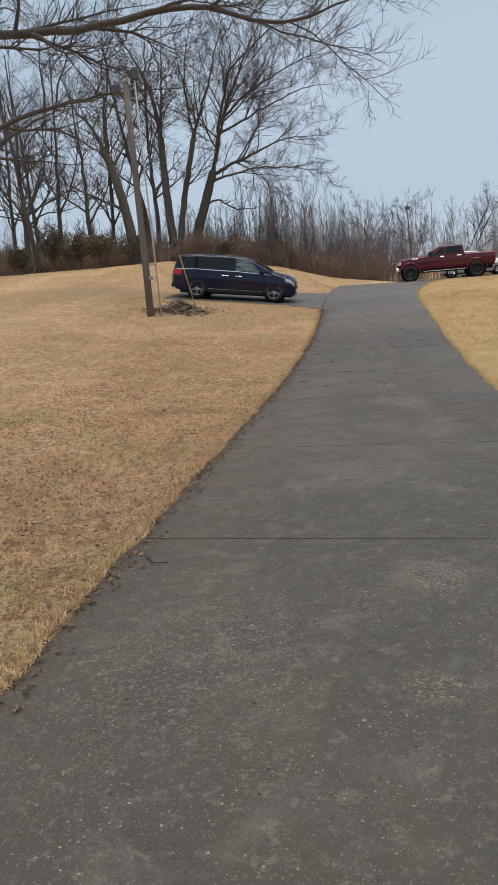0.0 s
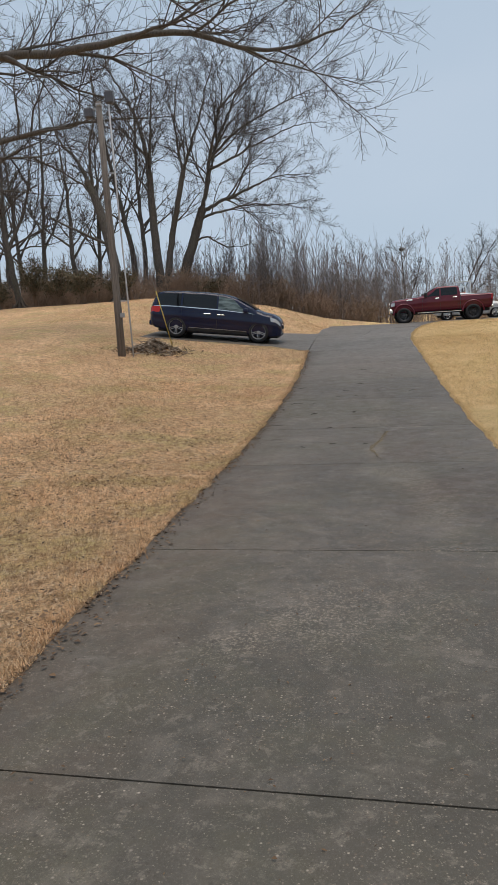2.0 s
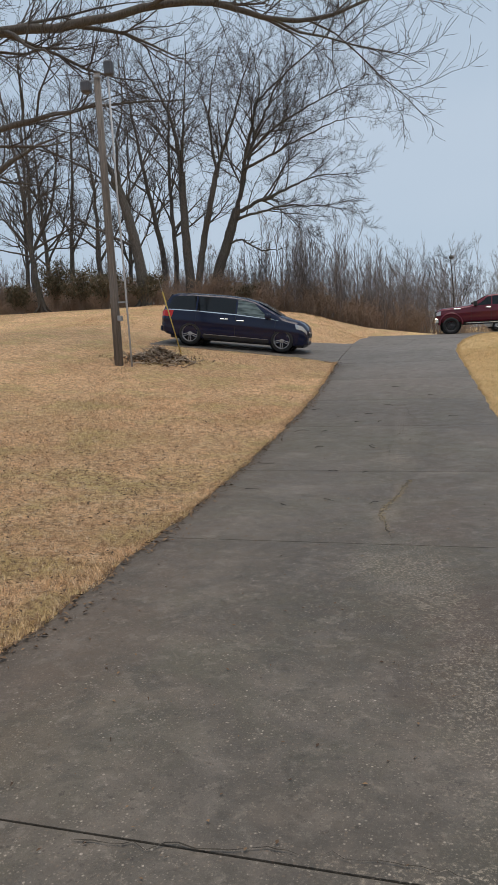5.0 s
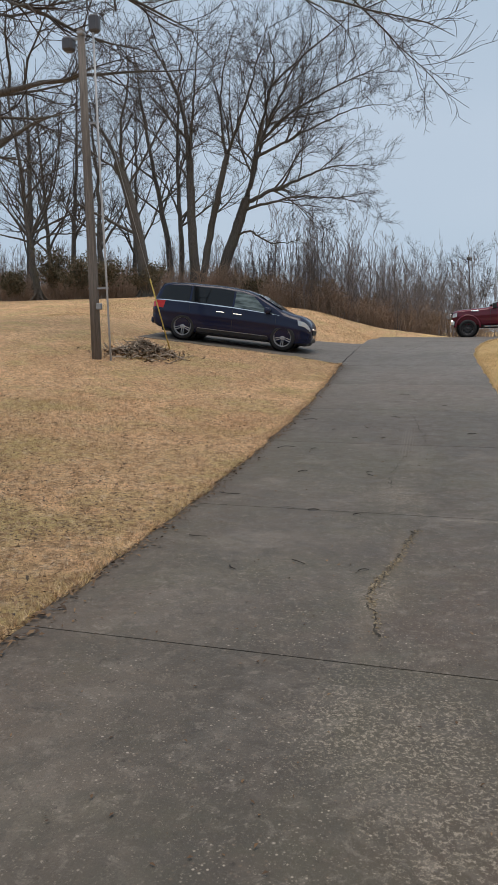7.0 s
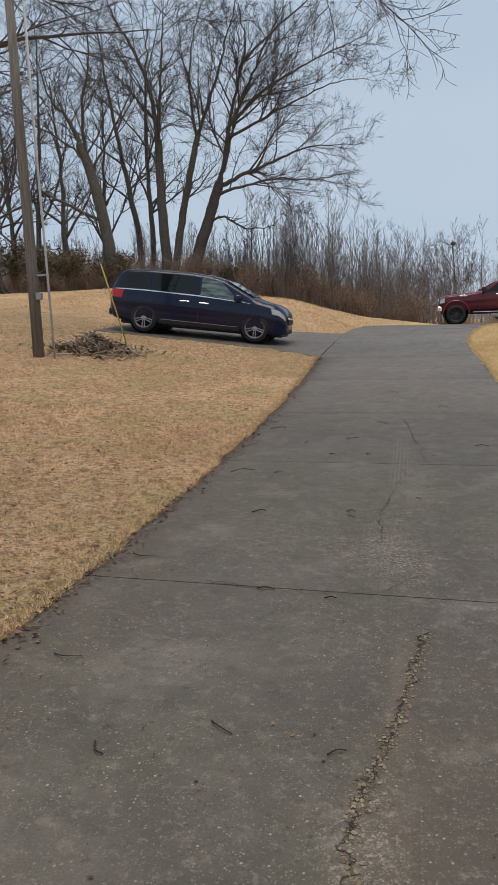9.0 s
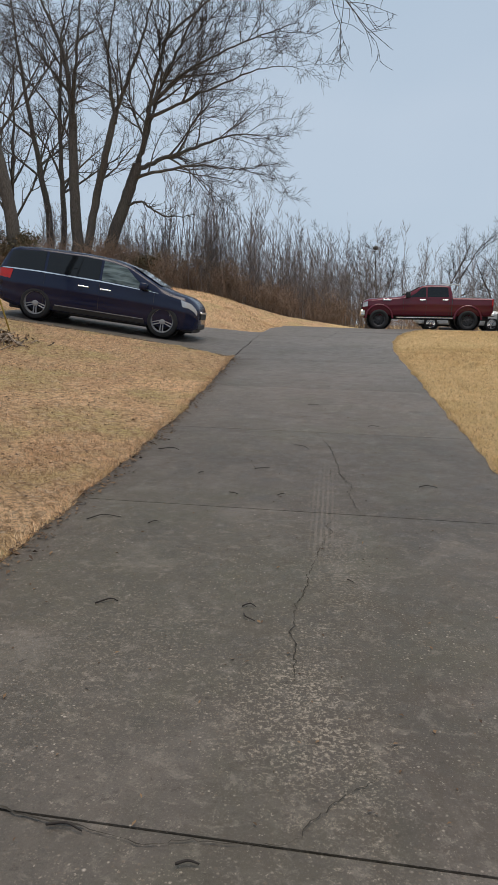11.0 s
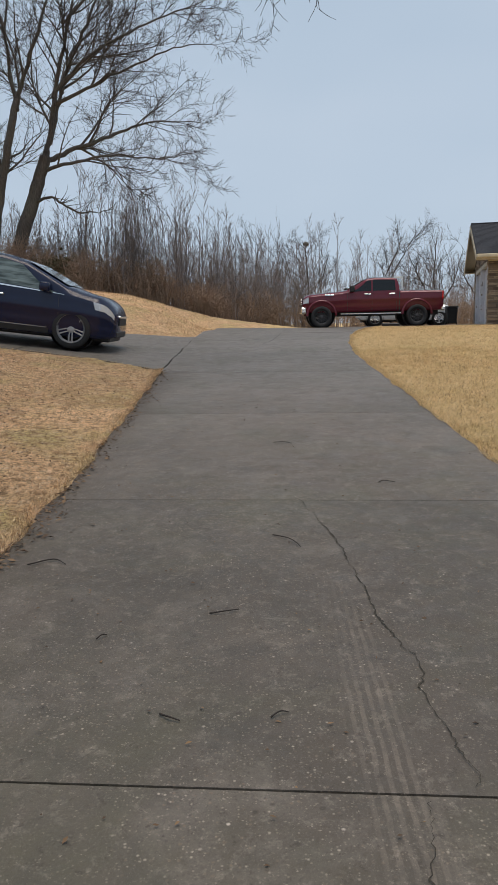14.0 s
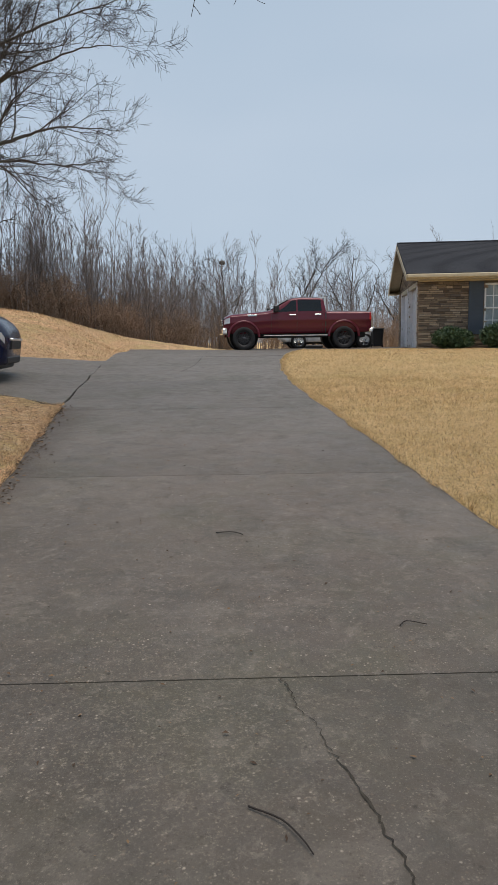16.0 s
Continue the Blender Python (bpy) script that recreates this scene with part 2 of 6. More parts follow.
# dormant lawn
def lawn_colour(m, blade):
    big = m.noise(0.30, 5, 0.65, obj=False)
    mid = m.noise(2.2, 6, 0.7, obj=False)
    fine = m.noise(45, 5, 0.8, obj=False)
    c = m.ramp(big, [(0.36, (0.40, 0.295, 0.160)), (0.5, (0.51, 0.362, 0.208)), (0.64, (0.60, 0.43, 0.245))])
    c = m.mix(m.ramp(mid, [(0.46, 0.0), (0.64, 0.6)]), c, (0.46, 0.30, 0.165))
    c = m.mix(m.ramp(m.noise(0.9, 5, obj=False), [(0.47, 0.0), (0.62, 0.8)]), c, (0.35, 0.305, 0.135))
    c = m.mix(m.ramp(m.noise(8.5, 6, 0.78, obj=False), [(0.41, 0.9), (0.52, 0.0)]), c, (0.24, 0.155, 0.085))
    c = m.mix(m.ramp(m.noise(0.55, 4, obj=False, dist=1.0), [(0.52, 0.0), (0.66, 0.45)]), c, (0.36, 0.225, 0.125))
    c = m.mix(1.0, c, (1.70, 1.58, 1.58), "MULTIPLY")
    # thatch: pale matted straw, with the shade in its hollows painted dark
    c = m.mix(m.ramp(m.noise(17, 6, 0.75, obj=False, dist=0.5), [(0.40, 0.75), (0.49, 0.0)]), c, (0.24, 0.16, 0.095))
    c = m.mix(m.ramp(m.noise(11, 6, 0.75, obj=False, dist=0.8), [(0.52, 0.0), (0.64, 0.6)]), c, (0.88, 0.70, 0.49))
    # the lawn beyond the drive is thicker and more golden
    sep = m.n.new("ShaderNodeSeparateXYZ")
    m.l.new(m.n.new("ShaderNodeNewGeometry").outputs["Position"], sep.inputs[0])
    right = m.n.new("ShaderNodeMath")
    right.operation = "GREATER_THAN"
    right.inputs[1].default_value = 0.0
    m.l.new(sep.outputs["X"], right.inputs[0])
    gold = m.ramp(mid, [(0.38, (0.66, 0.475, 0.21)), (0.62, (0.86, 0.64, 0.32))])
    sel = m.mix(0.70, c, gold)
    c = m.mix(right.outputs["Value"], c, sel)
    if blade:
        own = m.island()
        c = m.mix(m.ramp(own, [(0.12, 0.85), (0.30, 0.0)]), c, (0.17, 0.105, 0.055))
        c = m.mix(m.ramp(own, [(0.70, 0.0), (0.95, 0.5)]), c, (0.84, 0.67, 0.47))
    else:
        c = m.mix(m.ramp(fine, [(0.38, 0.85), (0.52, 0.0)]), c, (0.20, 0.125, 0.065))
    return c, fine


mk = Mat("dormant_lawn", 0.95)
mk.b.inputs["Specular IOR Level"].default_value = 0.1
c, fine = lawn_colour(mk, False)
mk.color(c).bump(fine, 1.0, 0.05)
LAWN = mk.m
mk = Mat("dry_grass_blade", 0.9)
mk.b.inputs["Specular IOR Level"].default_value = 0.15
mk.color(lawn_colour(mk, True)[0])
BLADE = mk.m


# ---- the lie of the land ----
PROFILE = [(-60, 0.6), (-10.5, 0.1), (0, 0), (6.3, -0.06), (12.5, -0.17), (16.7, -0.07), (20.9, 0.13), (25.1, 0.36), (29.3, 0.58), (34.5, 0.84),
           (39.7, 0.97), (47, 0.93), (62, 0.6), (90, -0.6), (150, -1.0), (700, -2.0)]
_ys = np.arange(-60, 700, 0.5)
_zs = np.interp(_ys, [p[0] for p in PROFILE], [p[1] for p in PROFILE])
_k = np.exp(-0.5 * (np.arange(-6, 7) / 2.6) ** 2)
_zs = np.convolve(np.pad(_zs, 6, mode="edge"), _k / _k.sum(), "valid")


def ramp01(v, a, b):
    s = np.clip((v - a) / (b - a), 0, 1)
    return s * s * (3 - 2 * s)


def left_edge(y):
    """Where the drive meets the near lawn: straight, then widening towards the side lane."""
    return np.interp(y, [20, 24, 27, 35, 39], [-1.62, -1.75, -1.87, -2.0, -2.1])


def right_edge(y):
    """Where the drive meets the lawn beyond it: straight, then swinging out on the crest."""
    return 1.64 + 0.0135 * np.clip(y - 28, 0, 20) ** 2


def ground(x, y):
    """Height of the lawn and the drive; works on arrays too."""
    z = np.interp(y, _ys, _zs)
    d = np.clip(left_edge(y) - x, 0, 10)
    k = 0.105 + 0.025 * ramp01(y, 22, 28)
    z = z + ramp01(y, 4, 15) * k * d * d / (d + 0.8 - 0.5 * ramp01(y, 22, 28))
    bank = np.maximum(ramp01(-x, 2.1, 4.6), ramp01(y, 43.5, 48.5))
    z = z + bank * ramp01(y, 32, 46) * (1 - ramp01(y, 60, 95)) * np.clip(0.145 * (1.6 - x), 0, 1.05)
    r = np.clip(x - 1.7, 0, 14)
    z = z + 0.012 * r * (1 - ramp01(y, 34, 40))
    return z


# ---- building blocks ----
def mesh_ob(name, verts, faces, material, parent=None, label="", smooth=False):
    me = bpy.data.meshes.new(name)
    me.from_pydata(verts if isinstance(verts, list) else verts.tolist(), [], faces if isinstance(faces, list) else faces.tolist())
    if smooth:
        me.shade_smooth()
    for m in material if isinstance(material, (list, tuple)) else [material]:
        me.materials.append(m)
    ob = new(name, me)
    if parent:
        ob.parent = parent
    if label:
        ob["label"] = label
    return ob


def part(name, bm, material, parent=None, label="", smooth=False):
    me = bpy.data.meshes.new(name)
    bmesh.ops.recalc_face_normals(bm, faces=bm.faces)
    bm.to_mesh(me)
    bm.free()
    if smooth:
        me.shade_smooth()
    for m in material if isinstance(material, (list, tuple)) else [material]:
        me.materials.append(m)
    ob = new(name, me)
    if parent:
        ob.parent = parent
    if label:
        ob["label"] = label
    return ob


def add_box(bm, x0, y0, z0, x1, y1, z1, bevel=0.0):
    r = bmesh.ops.create_cube(bm, size=1, matrix=Matrix.Translation(((x0 + x1) / 2, (y0 + y1) / 2, (z0 + z1) / 2)) @ Matrix.Diagonal((abs(x1 - x0), abs(y1 - y0), abs(z1 - z0), 1)))
    if bevel:
        es = list({e for v in r["verts"] for e in v.link_edges})
        bmesh.ops.bevel(bm, geom=es, offset=bevel, segments=1, affect="EDGES", profile=0.5)


def box(name, x0, y0, z0, x1, y1, z1, material, parent=None, bevel=0.0, label=""):
    bm = bmesh.new()
    add_box(bm, x0, y0, z0, x1, y1, z1, bevel)
    return part(name, bm, material, parent, label)


def empty(name, m, label, category, group="", kind=""):
    ob = new(name)
    ob.matrix_world = m
    ob.empty_display_size = 0.2
    return tagged(ob, label, category, group, kind)


def tube_arrays(points, radii, sides):
    """Vertices and faces of a tapering tube along a polyline."""
    p = np.asarray(points, float)
    t = np.gradient(p, axis=0)
    t /= np.linalg.norm(t, axis=1)[:, None] + 1e-9
    up = np.array([0.31, 0.17, 0.93])
    a = np.cross(t, up)
    a /= np.linalg.norm(a, axis=1)[:, None] + 1e-9
    b = np.cross(t, a)
    th = np.arange(sides) * 2 * np.pi / sides
    ring = np.cos(th)[None, :, None] * a[:, None, :] + np.sin(th)[None, :, None] * b[:, None, :]
    v = (p[:, None, :] + ring * np.asarray(radii)[:, None, None]).reshape(-1, 3)
    n = len(p)
    i = np.arange(n - 1)[:, None] * sides
    j = np.arange(sides)[None, :]
    q = np.stack([i + j, i + (j + 1) % sides, i + sides + (j + 1) % sides, i + sides + j], -1).reshape(-1, 4)
    return v, q


class Soup:
    """Collects many tubes and cards into one mesh."""

    def __init__(self):
        self.v, self.q, self.n, self.batch = [], [], 0, {}

    def add(self, v, q):
        self.v.append(v)
        self.q.append(q + self.n)
        self.n += len(v)

    def tube(self, pts, radii, sides=3):
        self.batch.setdefault((len(pts), sides), []).append((pts, radii))

    def flush(self):
        """Turns the waiting tubes into faces, all of one kind at once."""
        for (n, sides), items in self.batch.items():
            p = np.array([i[0] for i in items], float)
            r = np.array([i[1] for i in items], float)
            t = np.gradient(p, axis=1)
            t /= np.linalg.norm(t, axis=2)[..., None] + 1e-9
            a = np.cross(t, np.array([0.31, 0.17, 0.93]))
            a /= np.linalg.norm(a, axis=2)[..., None] + 1e-9
            b = np.cross(t, a)
            th = np.arange(sides) * 2 * np.pi / sides
            ring = np.cos(th)[None, None, :, None] * a[:, :, None, :] + np.sin(th)[None, None, :, None] * b[:, :, None, :]
            v = (p[:, :, None, :] + ring * r[:, :, None, None]).reshape(-1, 3)
            i = np.arange(n - 1)[:, None] * sides
            j = np.arange(sides)[None, :]
            q = np.stack([i + j, i + (j + 1) % sides, i + sides + (j + 1) % sides, i + sides + j], -1).reshape(-1, 4)
            q = (q[None] + (np.arange(len(items)) * n * sides)[:, None, None]).reshape(-1, 4)
            self.add(v, q)
        self.batch = {}

    def build(self, name, material, parent=None, label="", smooth=True):
        self.flush()
        v, q = np.concatenate(self.v), np.concatenate(self.q)
        me = bpy.data.meshes.new(name)
        me.vertices.add(len(v))
        me.vertices.foreach_set("co", v.astype(np.float32).ravel())
        w = q.shape[1]
        me.loops.add(len(q) * w)
        me.loops.foreach_set("vertex_index", q.astype(np.int32).ravel())
        me.polygons.add(len(q))
        me.polygons.foreach_set("loop_start", np.arange(0, len(q) * w, w, dtype=np.int32))
        me.update(calc_edges=True)
        if smooth:
            me.shade_smooth()
        me.materials.append(material)
        ob = new(name, me)
        if parent:
            ob.parent = parent
        if label:
            ob["label"] = label
        return ob


# ---- ground: one sheet to the horizon ----
gx = np.concatenate([[-700, -300, -140, -80, -55], np.arange(-44, -14, 1.5), np.arange(-14, 12, 0.25), np.arange(12, 46, 1.5), [55, 80, 140, 300, 700]])
gy = np.concatenate([[-400, -100, -40, -20, -10], np.arange(-6, 46, 0.35), np.arange(46, 100, 1.5), [120, 160, 300, 700]])
GX, GY = np.meshgrid(gx, gy)
GZ = ground(GX, GY)
DRIVE_L, DRIVE_R = -1.62, 1.66


def lane_near(x):
    return np.interp(x, [-8, -4, -2.8, -1.9], [28.1, 28.0, 27.75, 27.2])


def lane_far(x):
    return np.interp(x, [-8, -4.2, -2.0], [32.8, 33.2, 35.2])


under = ((GX > left_edge(GY) + 0.1) & (GX < right_edge(GY) - 0.05) & (GY < 42)) | ((GY > lane_near(GX) + 0.2) & (GY < lane_far(GX) - 0.2) & (GX < -1.8) & (GX > -8.2)) | ((GY > 41) & (GY < 44.4) & (GX > -1.7) & (GX < 2.2)) | ((GY > 41.4) & (GY < 52) & (GX > 2.6) & (GX < 9.0))
rng = np.random.default_rng(4)
GZ = GZ + np.where(under, -0.12, rng.normal(-0.010, 0.004, GX.shape))
nx = len(gx)
ii = (np.arange(len(gy) - 1)[:, None] * nx + np.arange(nx - 1)[None, :]).ravel()
lawn = Soup()
lawn.add(np.stack([GX, GY, GZ], -1).reshape(-1, 3), np.stack([ii, ii + 1, ii + nx + 1, ii + nx], -1))
tagged(lawn.build("ground", LAWN), "dormant tan winter lawn over gently rising ground", "lawn", kind="structure")

# ---- driveway: cast slabs with open joints ----
drive = empty("driveway", Matrix(), "long dark weathered concrete driveway with cracks and joints", "driveway", kind="structure")
JOINTS = [-4.8, -1.7, 1.35, 4.42, 7.2, 10.6, 13.42, 16.64, 19.54, 22.85, 26.6, 30.0, 33.2, 36.4]


def slab_mesh(x0, x1, y0, y1, skew=-0.06, nxs=8, nys=10, gap=0.005, top=0.0, wob=0.0):
    """A slab that follows the ground, with rounded arrises and sides going down."""
    v, q = [], []
    us = np.linspace(0, 1, nxs + 1)
    ws = np.linspace(0, 1, nys + 1)
    idx = {}
    for a, w in enumerate(ws):
        for b, u in enumerate(us):
            yy = y0 + (y1 - y0) * w if not callable(y0) else float(y0(-4.0) + (y1(-4.0) - y0(-4.0)) * w)
            xs, xe = (float(left_edge(yy)) if x0 is None else x0), (float(right_edge(yy)) if x1 is None else float(left_edge(yy)) - 0.025 if x1 == "drive" else x1)
            x = xs + (xe - xs) * u
            ya, yb = (float(y0(x)), float(y1(x))) if callable(y0) else (y0, y1)
            y = ya + gap + (yb - ya - 2 * gap) * w + skew * x
            edge = b in (0, nxs)
            if edge and wob:
                x += wob * noise.noise((x * 3, y * 1.3, 0.5))
            idx[a, b] = len(v)
            v.append((x, y, float(ground(min(x, 1.7), y)) + top - (0.006 if a in (0, nys) or edge else 0.0)))
    for a in range(nys):
        for b in range(nxs):
            q.append((idx[a, b], idx[a, b + 1], idx[a + 1, b + 1], idx[a + 1, b]))
    rim = [(0, b) for b in range(nxs + 1)] + [(a, nxs) for a in range(1, nys + 1)] + [(nys, b) for b in range(nxs - 1, -1, -1)] + [(a, 0) for a in range(nys - 1, 0, -1)]
    low = []
    for k in rim:
        low.append(len(v))
        x, y, z = v[idx[k]]
        v.append((x, y, z - 0.11))
    for k in range(len(rim)):
        n = (k + 1) % len(rim)
        q.append((idx[rim[k]], low[k], low[n], idx[rim[n]]))
    return v, q


for y0, y1 in zip(JOINTS, JOINTS[1:]):
    mesh_ob("slab", *slab_mesh(None, None, y0, y1, wob=0.05, nxs=10, gap=0.005 if y0 < 19 else 0.003), CONCRETE, drive)
# bed below the joints
bedv, bedq = slab_mesh(DRIVE_L + 0.05, DRIVE_R - 0.05, -4.7, 36.2, nys=60, nxs=2, top=-0.035)
mesh_ob("joint_filler", bedv, bedq, DIRT, drive, "dark dirt in the open joints")

# side lane on which the van stands, and the parking pad on the crest
lane = empty("side_lane", Matrix(), "short concrete side lane branching off beside the drive", "driveway", kind="structure")
for x0, x1 in ((-4.6, "drive"), (-8.0, -4.62)):
    mesh_ob("slab", *slab_mesh(x0, x1, lane_near, lane_far, skew=0.0, wob=0.05, nxs=14), CONCRETE, lane)
pad = empty("parking_pad", Matrix(), "concrete parking pad in front of the garage", "driveway", kind="structure")
for y0, y1 in ((36.42, 41.2), (41.22, 44.6), (44.62, 48.0), (48.02, 52.0)):
    for x0, x1 in ((-2.0, 2.4), (2.42, 6.0), (6.02, 9.2)):
        if y0 < 44 and x1 < 3 or y0 > 41 and x0 > 2:
            mesh_ob("slab", *slab_mesh(x0 if y0 > 41 or x0 > 2 else None, x1 if y0 > 41 else None, y0, y1, skew=0.0), CONCRETE, pad)


# cracks and crumbled edges in the concrete
def crack_strip(points, width, seed, name="crack", material=None, jitter=0.008):
    rng = np.random.default_rng(seed)
    p = spline2(points, 22)
    p += 0.012 * np.stack([np.interp(np.arange(len(p)), np.arange(0, len(p) + 5, 5), rng.normal(0, 1, len(np.arange(0, len(p) + 5, 5)))) for _ in (0, 1)], -1)
    p[1:-1] += rng.normal(0, jitter, (len(p) - 2, 2))
    t = np.gradient(p, axis=0)
    nrm = np.stack([-t[:, 1], t[:, 0]], -1)
    nrm /= np.linalg.norm(nrm, axis=1)[:, None]
    w = 0.75 * width * rng.uniform(0.2, 1.0, len(p)) * (0.35 + 1.1 * np.interp(np.arange(len(p)), np.arange(0, len(p) + 9, 9), rng.random(len(np.arange(0, len(p) + 9, 9))) ** 2))
    w[0] = w[-1] = 0.001
    v, q = [], []
    for c2, n2, ww in zip(p, nrm, w):
        for s in (1, -1):
            x, y = c2 + n2 * ww * s
            v.append((float(x), float(y), float(ground(min(max(x, -1.6), 1.7), y)) + 0.004))
    for k in range(len(p) - 1):
        q.append((2 * k, 2 * k + 1, 2 * k + 3, 2 * k + 2))
    return mesh_ob(name, v, q, material or DIRT, drive)


def spline2(pts, per):
    p = np.asarray(pts, float)
    s = np.linspace(0, len(p) - 1, (len(p) - 1) * per + 1)
    return np.stack([np.interp(s, np.arange(len(p)), p[:, k]) for k in (0, 1)], -1)


crack_strip([(0.03, 19.53), (0.11, 19.2), (0.20, 18.75), (0.25, 18.3), (0.29, 17.75), (0.36, 17.4), (0.385, 16.9), (0.39, 16.66)], 0.0055, 1, jitter=0.005)
crack_strip([(0.245, 16.6), (0.20, 16.2), (0.15, 15.85), (0.105, 15.4), (0.05, 14.95), (0.08, 14.3)], 0.005, 2, jitter=0.005)
crack_strip([(0.34, 12.95), (0.30, 12.7), (0.26, 12.5), (0.245, 12.25), (0.20, 12.1), (0.185, 11.95), (0.135, 11.8), (0.11, 11.65), (0.10, 11.5), (0.13, 11.3), (0.2, 10.9)], 0.011, 3, jitter=0.006)
crack_strip([(-0.9, 13.52), (-0.3, 13.38), (0.1, 13.42), (0.35, 13.75)], 0.007, 5, jitter=0.005)
crack_strip([(-0.25, 31.5), (0.1, 33.2), (0.35, 36.0), (0.65, 39.5)], 0.014, 7)
crack_strip([(-0.6, 7.18), (0.3, 7.25), (1.1, 7.1)], 0.006, 8, jitter=0.01)
# rubble in the wide crack
mk = Mat("crack_rubble", 0.95)
mk.color(mk.ramp(mk.island(), [(0.0, (0.10, 0.075, 0.05)), (0.5, (0.21, 0.165, 0.105)), (1.0, (0.31, 0.26, 0.175))]))
RUBBLE = mk.m
rng = np.random.default_rng(9)
path = spline2([(0.34, 12.95), (0.30, 12.7), (0.26, 12.5), (0.245, 12.25), (0.20, 12.1), (0.185, 11.95), (0.135, 11.8), (0.11, 11.65), (0.10, 11.5), (0.13, 11.3), (0.2, 10.9)], 20)
rv, rq = [], []
for k in range(1100):
    c2 = path[rng.integers(0, len(path))] + np.array([rng.normal(0.008, 0.018), rng.normal(0, 0.02)])
    s = float(0.0015 + 0.0095 * rng.random() ** 4)
    x, y = c2
    z = float(ground(0.0, y)) + 0.003
    b0 = len(rv)
    a0 = rng.uniform(0, 6.28)
    for j in range(4):
        a = a0 + j * 1.57 + rng.uniform(-0.3, 0.3)
        rv.append((x + s * math.cos(a), y + s * math.sin(a), z))
    rv.append((x + rng.normal(0, s * 0.2), y, z + s * rng.uniform(0.5, 1.0)))
    rq += [(b0, b0 + 1, b0 + 4), (b0 + 1, b0 + 2, b0 + 4), (b0 + 2, b0 + 3, b0 + 4), (b0 + 3, b0, b0 + 4)]
tagged(mesh_ob("rubble", rv, rq, RUBBLE, drive, "crumbled tan grit along the wide crack"), kind="stuff")

# ---- vehicles ----
PAINT = {}


def car_paint(name, c, rough=0.2, metal=0.0):
    m = Mat(name, rough, metal)
    m.color(m.mix(m.ramp(m.noise(2.2, 4), [(0.45, 0.0), (0.8, 0.2)]), c, tuple(0.9 * v + 0.002 for v in c)))
    m.b.inputs["Coat Weight"].default_value, m.b.inputs["Coat Roughness"].default_value = 0.25, 0.03
    m.b.inputs["Specular IOR Level"].default_value = 0.35
    m.rough(m.ramp(m.noise(9, 4), [(0.3, rough), (0.8, rough + 0.08)]))
    return m.m


NAVY = car_paint("navy_paint", (0.003, 0.007, 0.034))
MAROON = car_paint("maroon_paint", (0.115, 0.012, 0.024))
RUBBER = simple("tyre_rubber", (0.018, 0.018, 0.019), 0.85)
BLACKTRIM = simple("black_trim", (0.012, 0.012, 0.013), 0.55)
ALLOY = simple("alloy", (0.30, 0.30, 0.31), 0.35, 0.3)
DARKALLOY = simple("dark_alloy", (0.07, 0.07, 0.075), 0.35, 0.6)
CHROME = simple("chrome", (0.75, 0.76, 0.78), 0.12, 1.0, 0.03)
WHITEPL = simple("white_plastic", (0.75, 0.76, 0.76), 0.45)
REDLENS = simple("red_lens", (0.50, 0.015, 0.012), 0.15)
AMBER = simple("amber_lens", (0.65, 0.19, 0.03), 0.2)
CLEARLENS = simple("clear_lens", (0.55, 0.58, 0.62), 0.1, 0.2)
gl = Mat("tinted_glass", 0.04)
gl.color((0.006, 0.008, 0.010))
gl.b.inputs["Specular IOR Level"].default_value = 0.4
TINT = gl.m
# opaque front glass; reflections and light seen through it painted as pale streaks
gl = Mat("painted_reflection_glass", 0.03)
gl.color(gl.ramp(gl.noise(7, 3, stretch=(0.3, 1, 2.2)), [(0.35, (0.03, 0.045, 0.045)), (0.65, (0.17, 0.22, 0.22))]))
gl.b.inputs["Specular IOR Level"].default_value = 0.5
CARGLASS = gl.m


def curve(pts):
    xs, ys = [p[0] for p in pts], [p[1] for p in pts]
    return lambda x: float(np.interp(x, xs, ys))


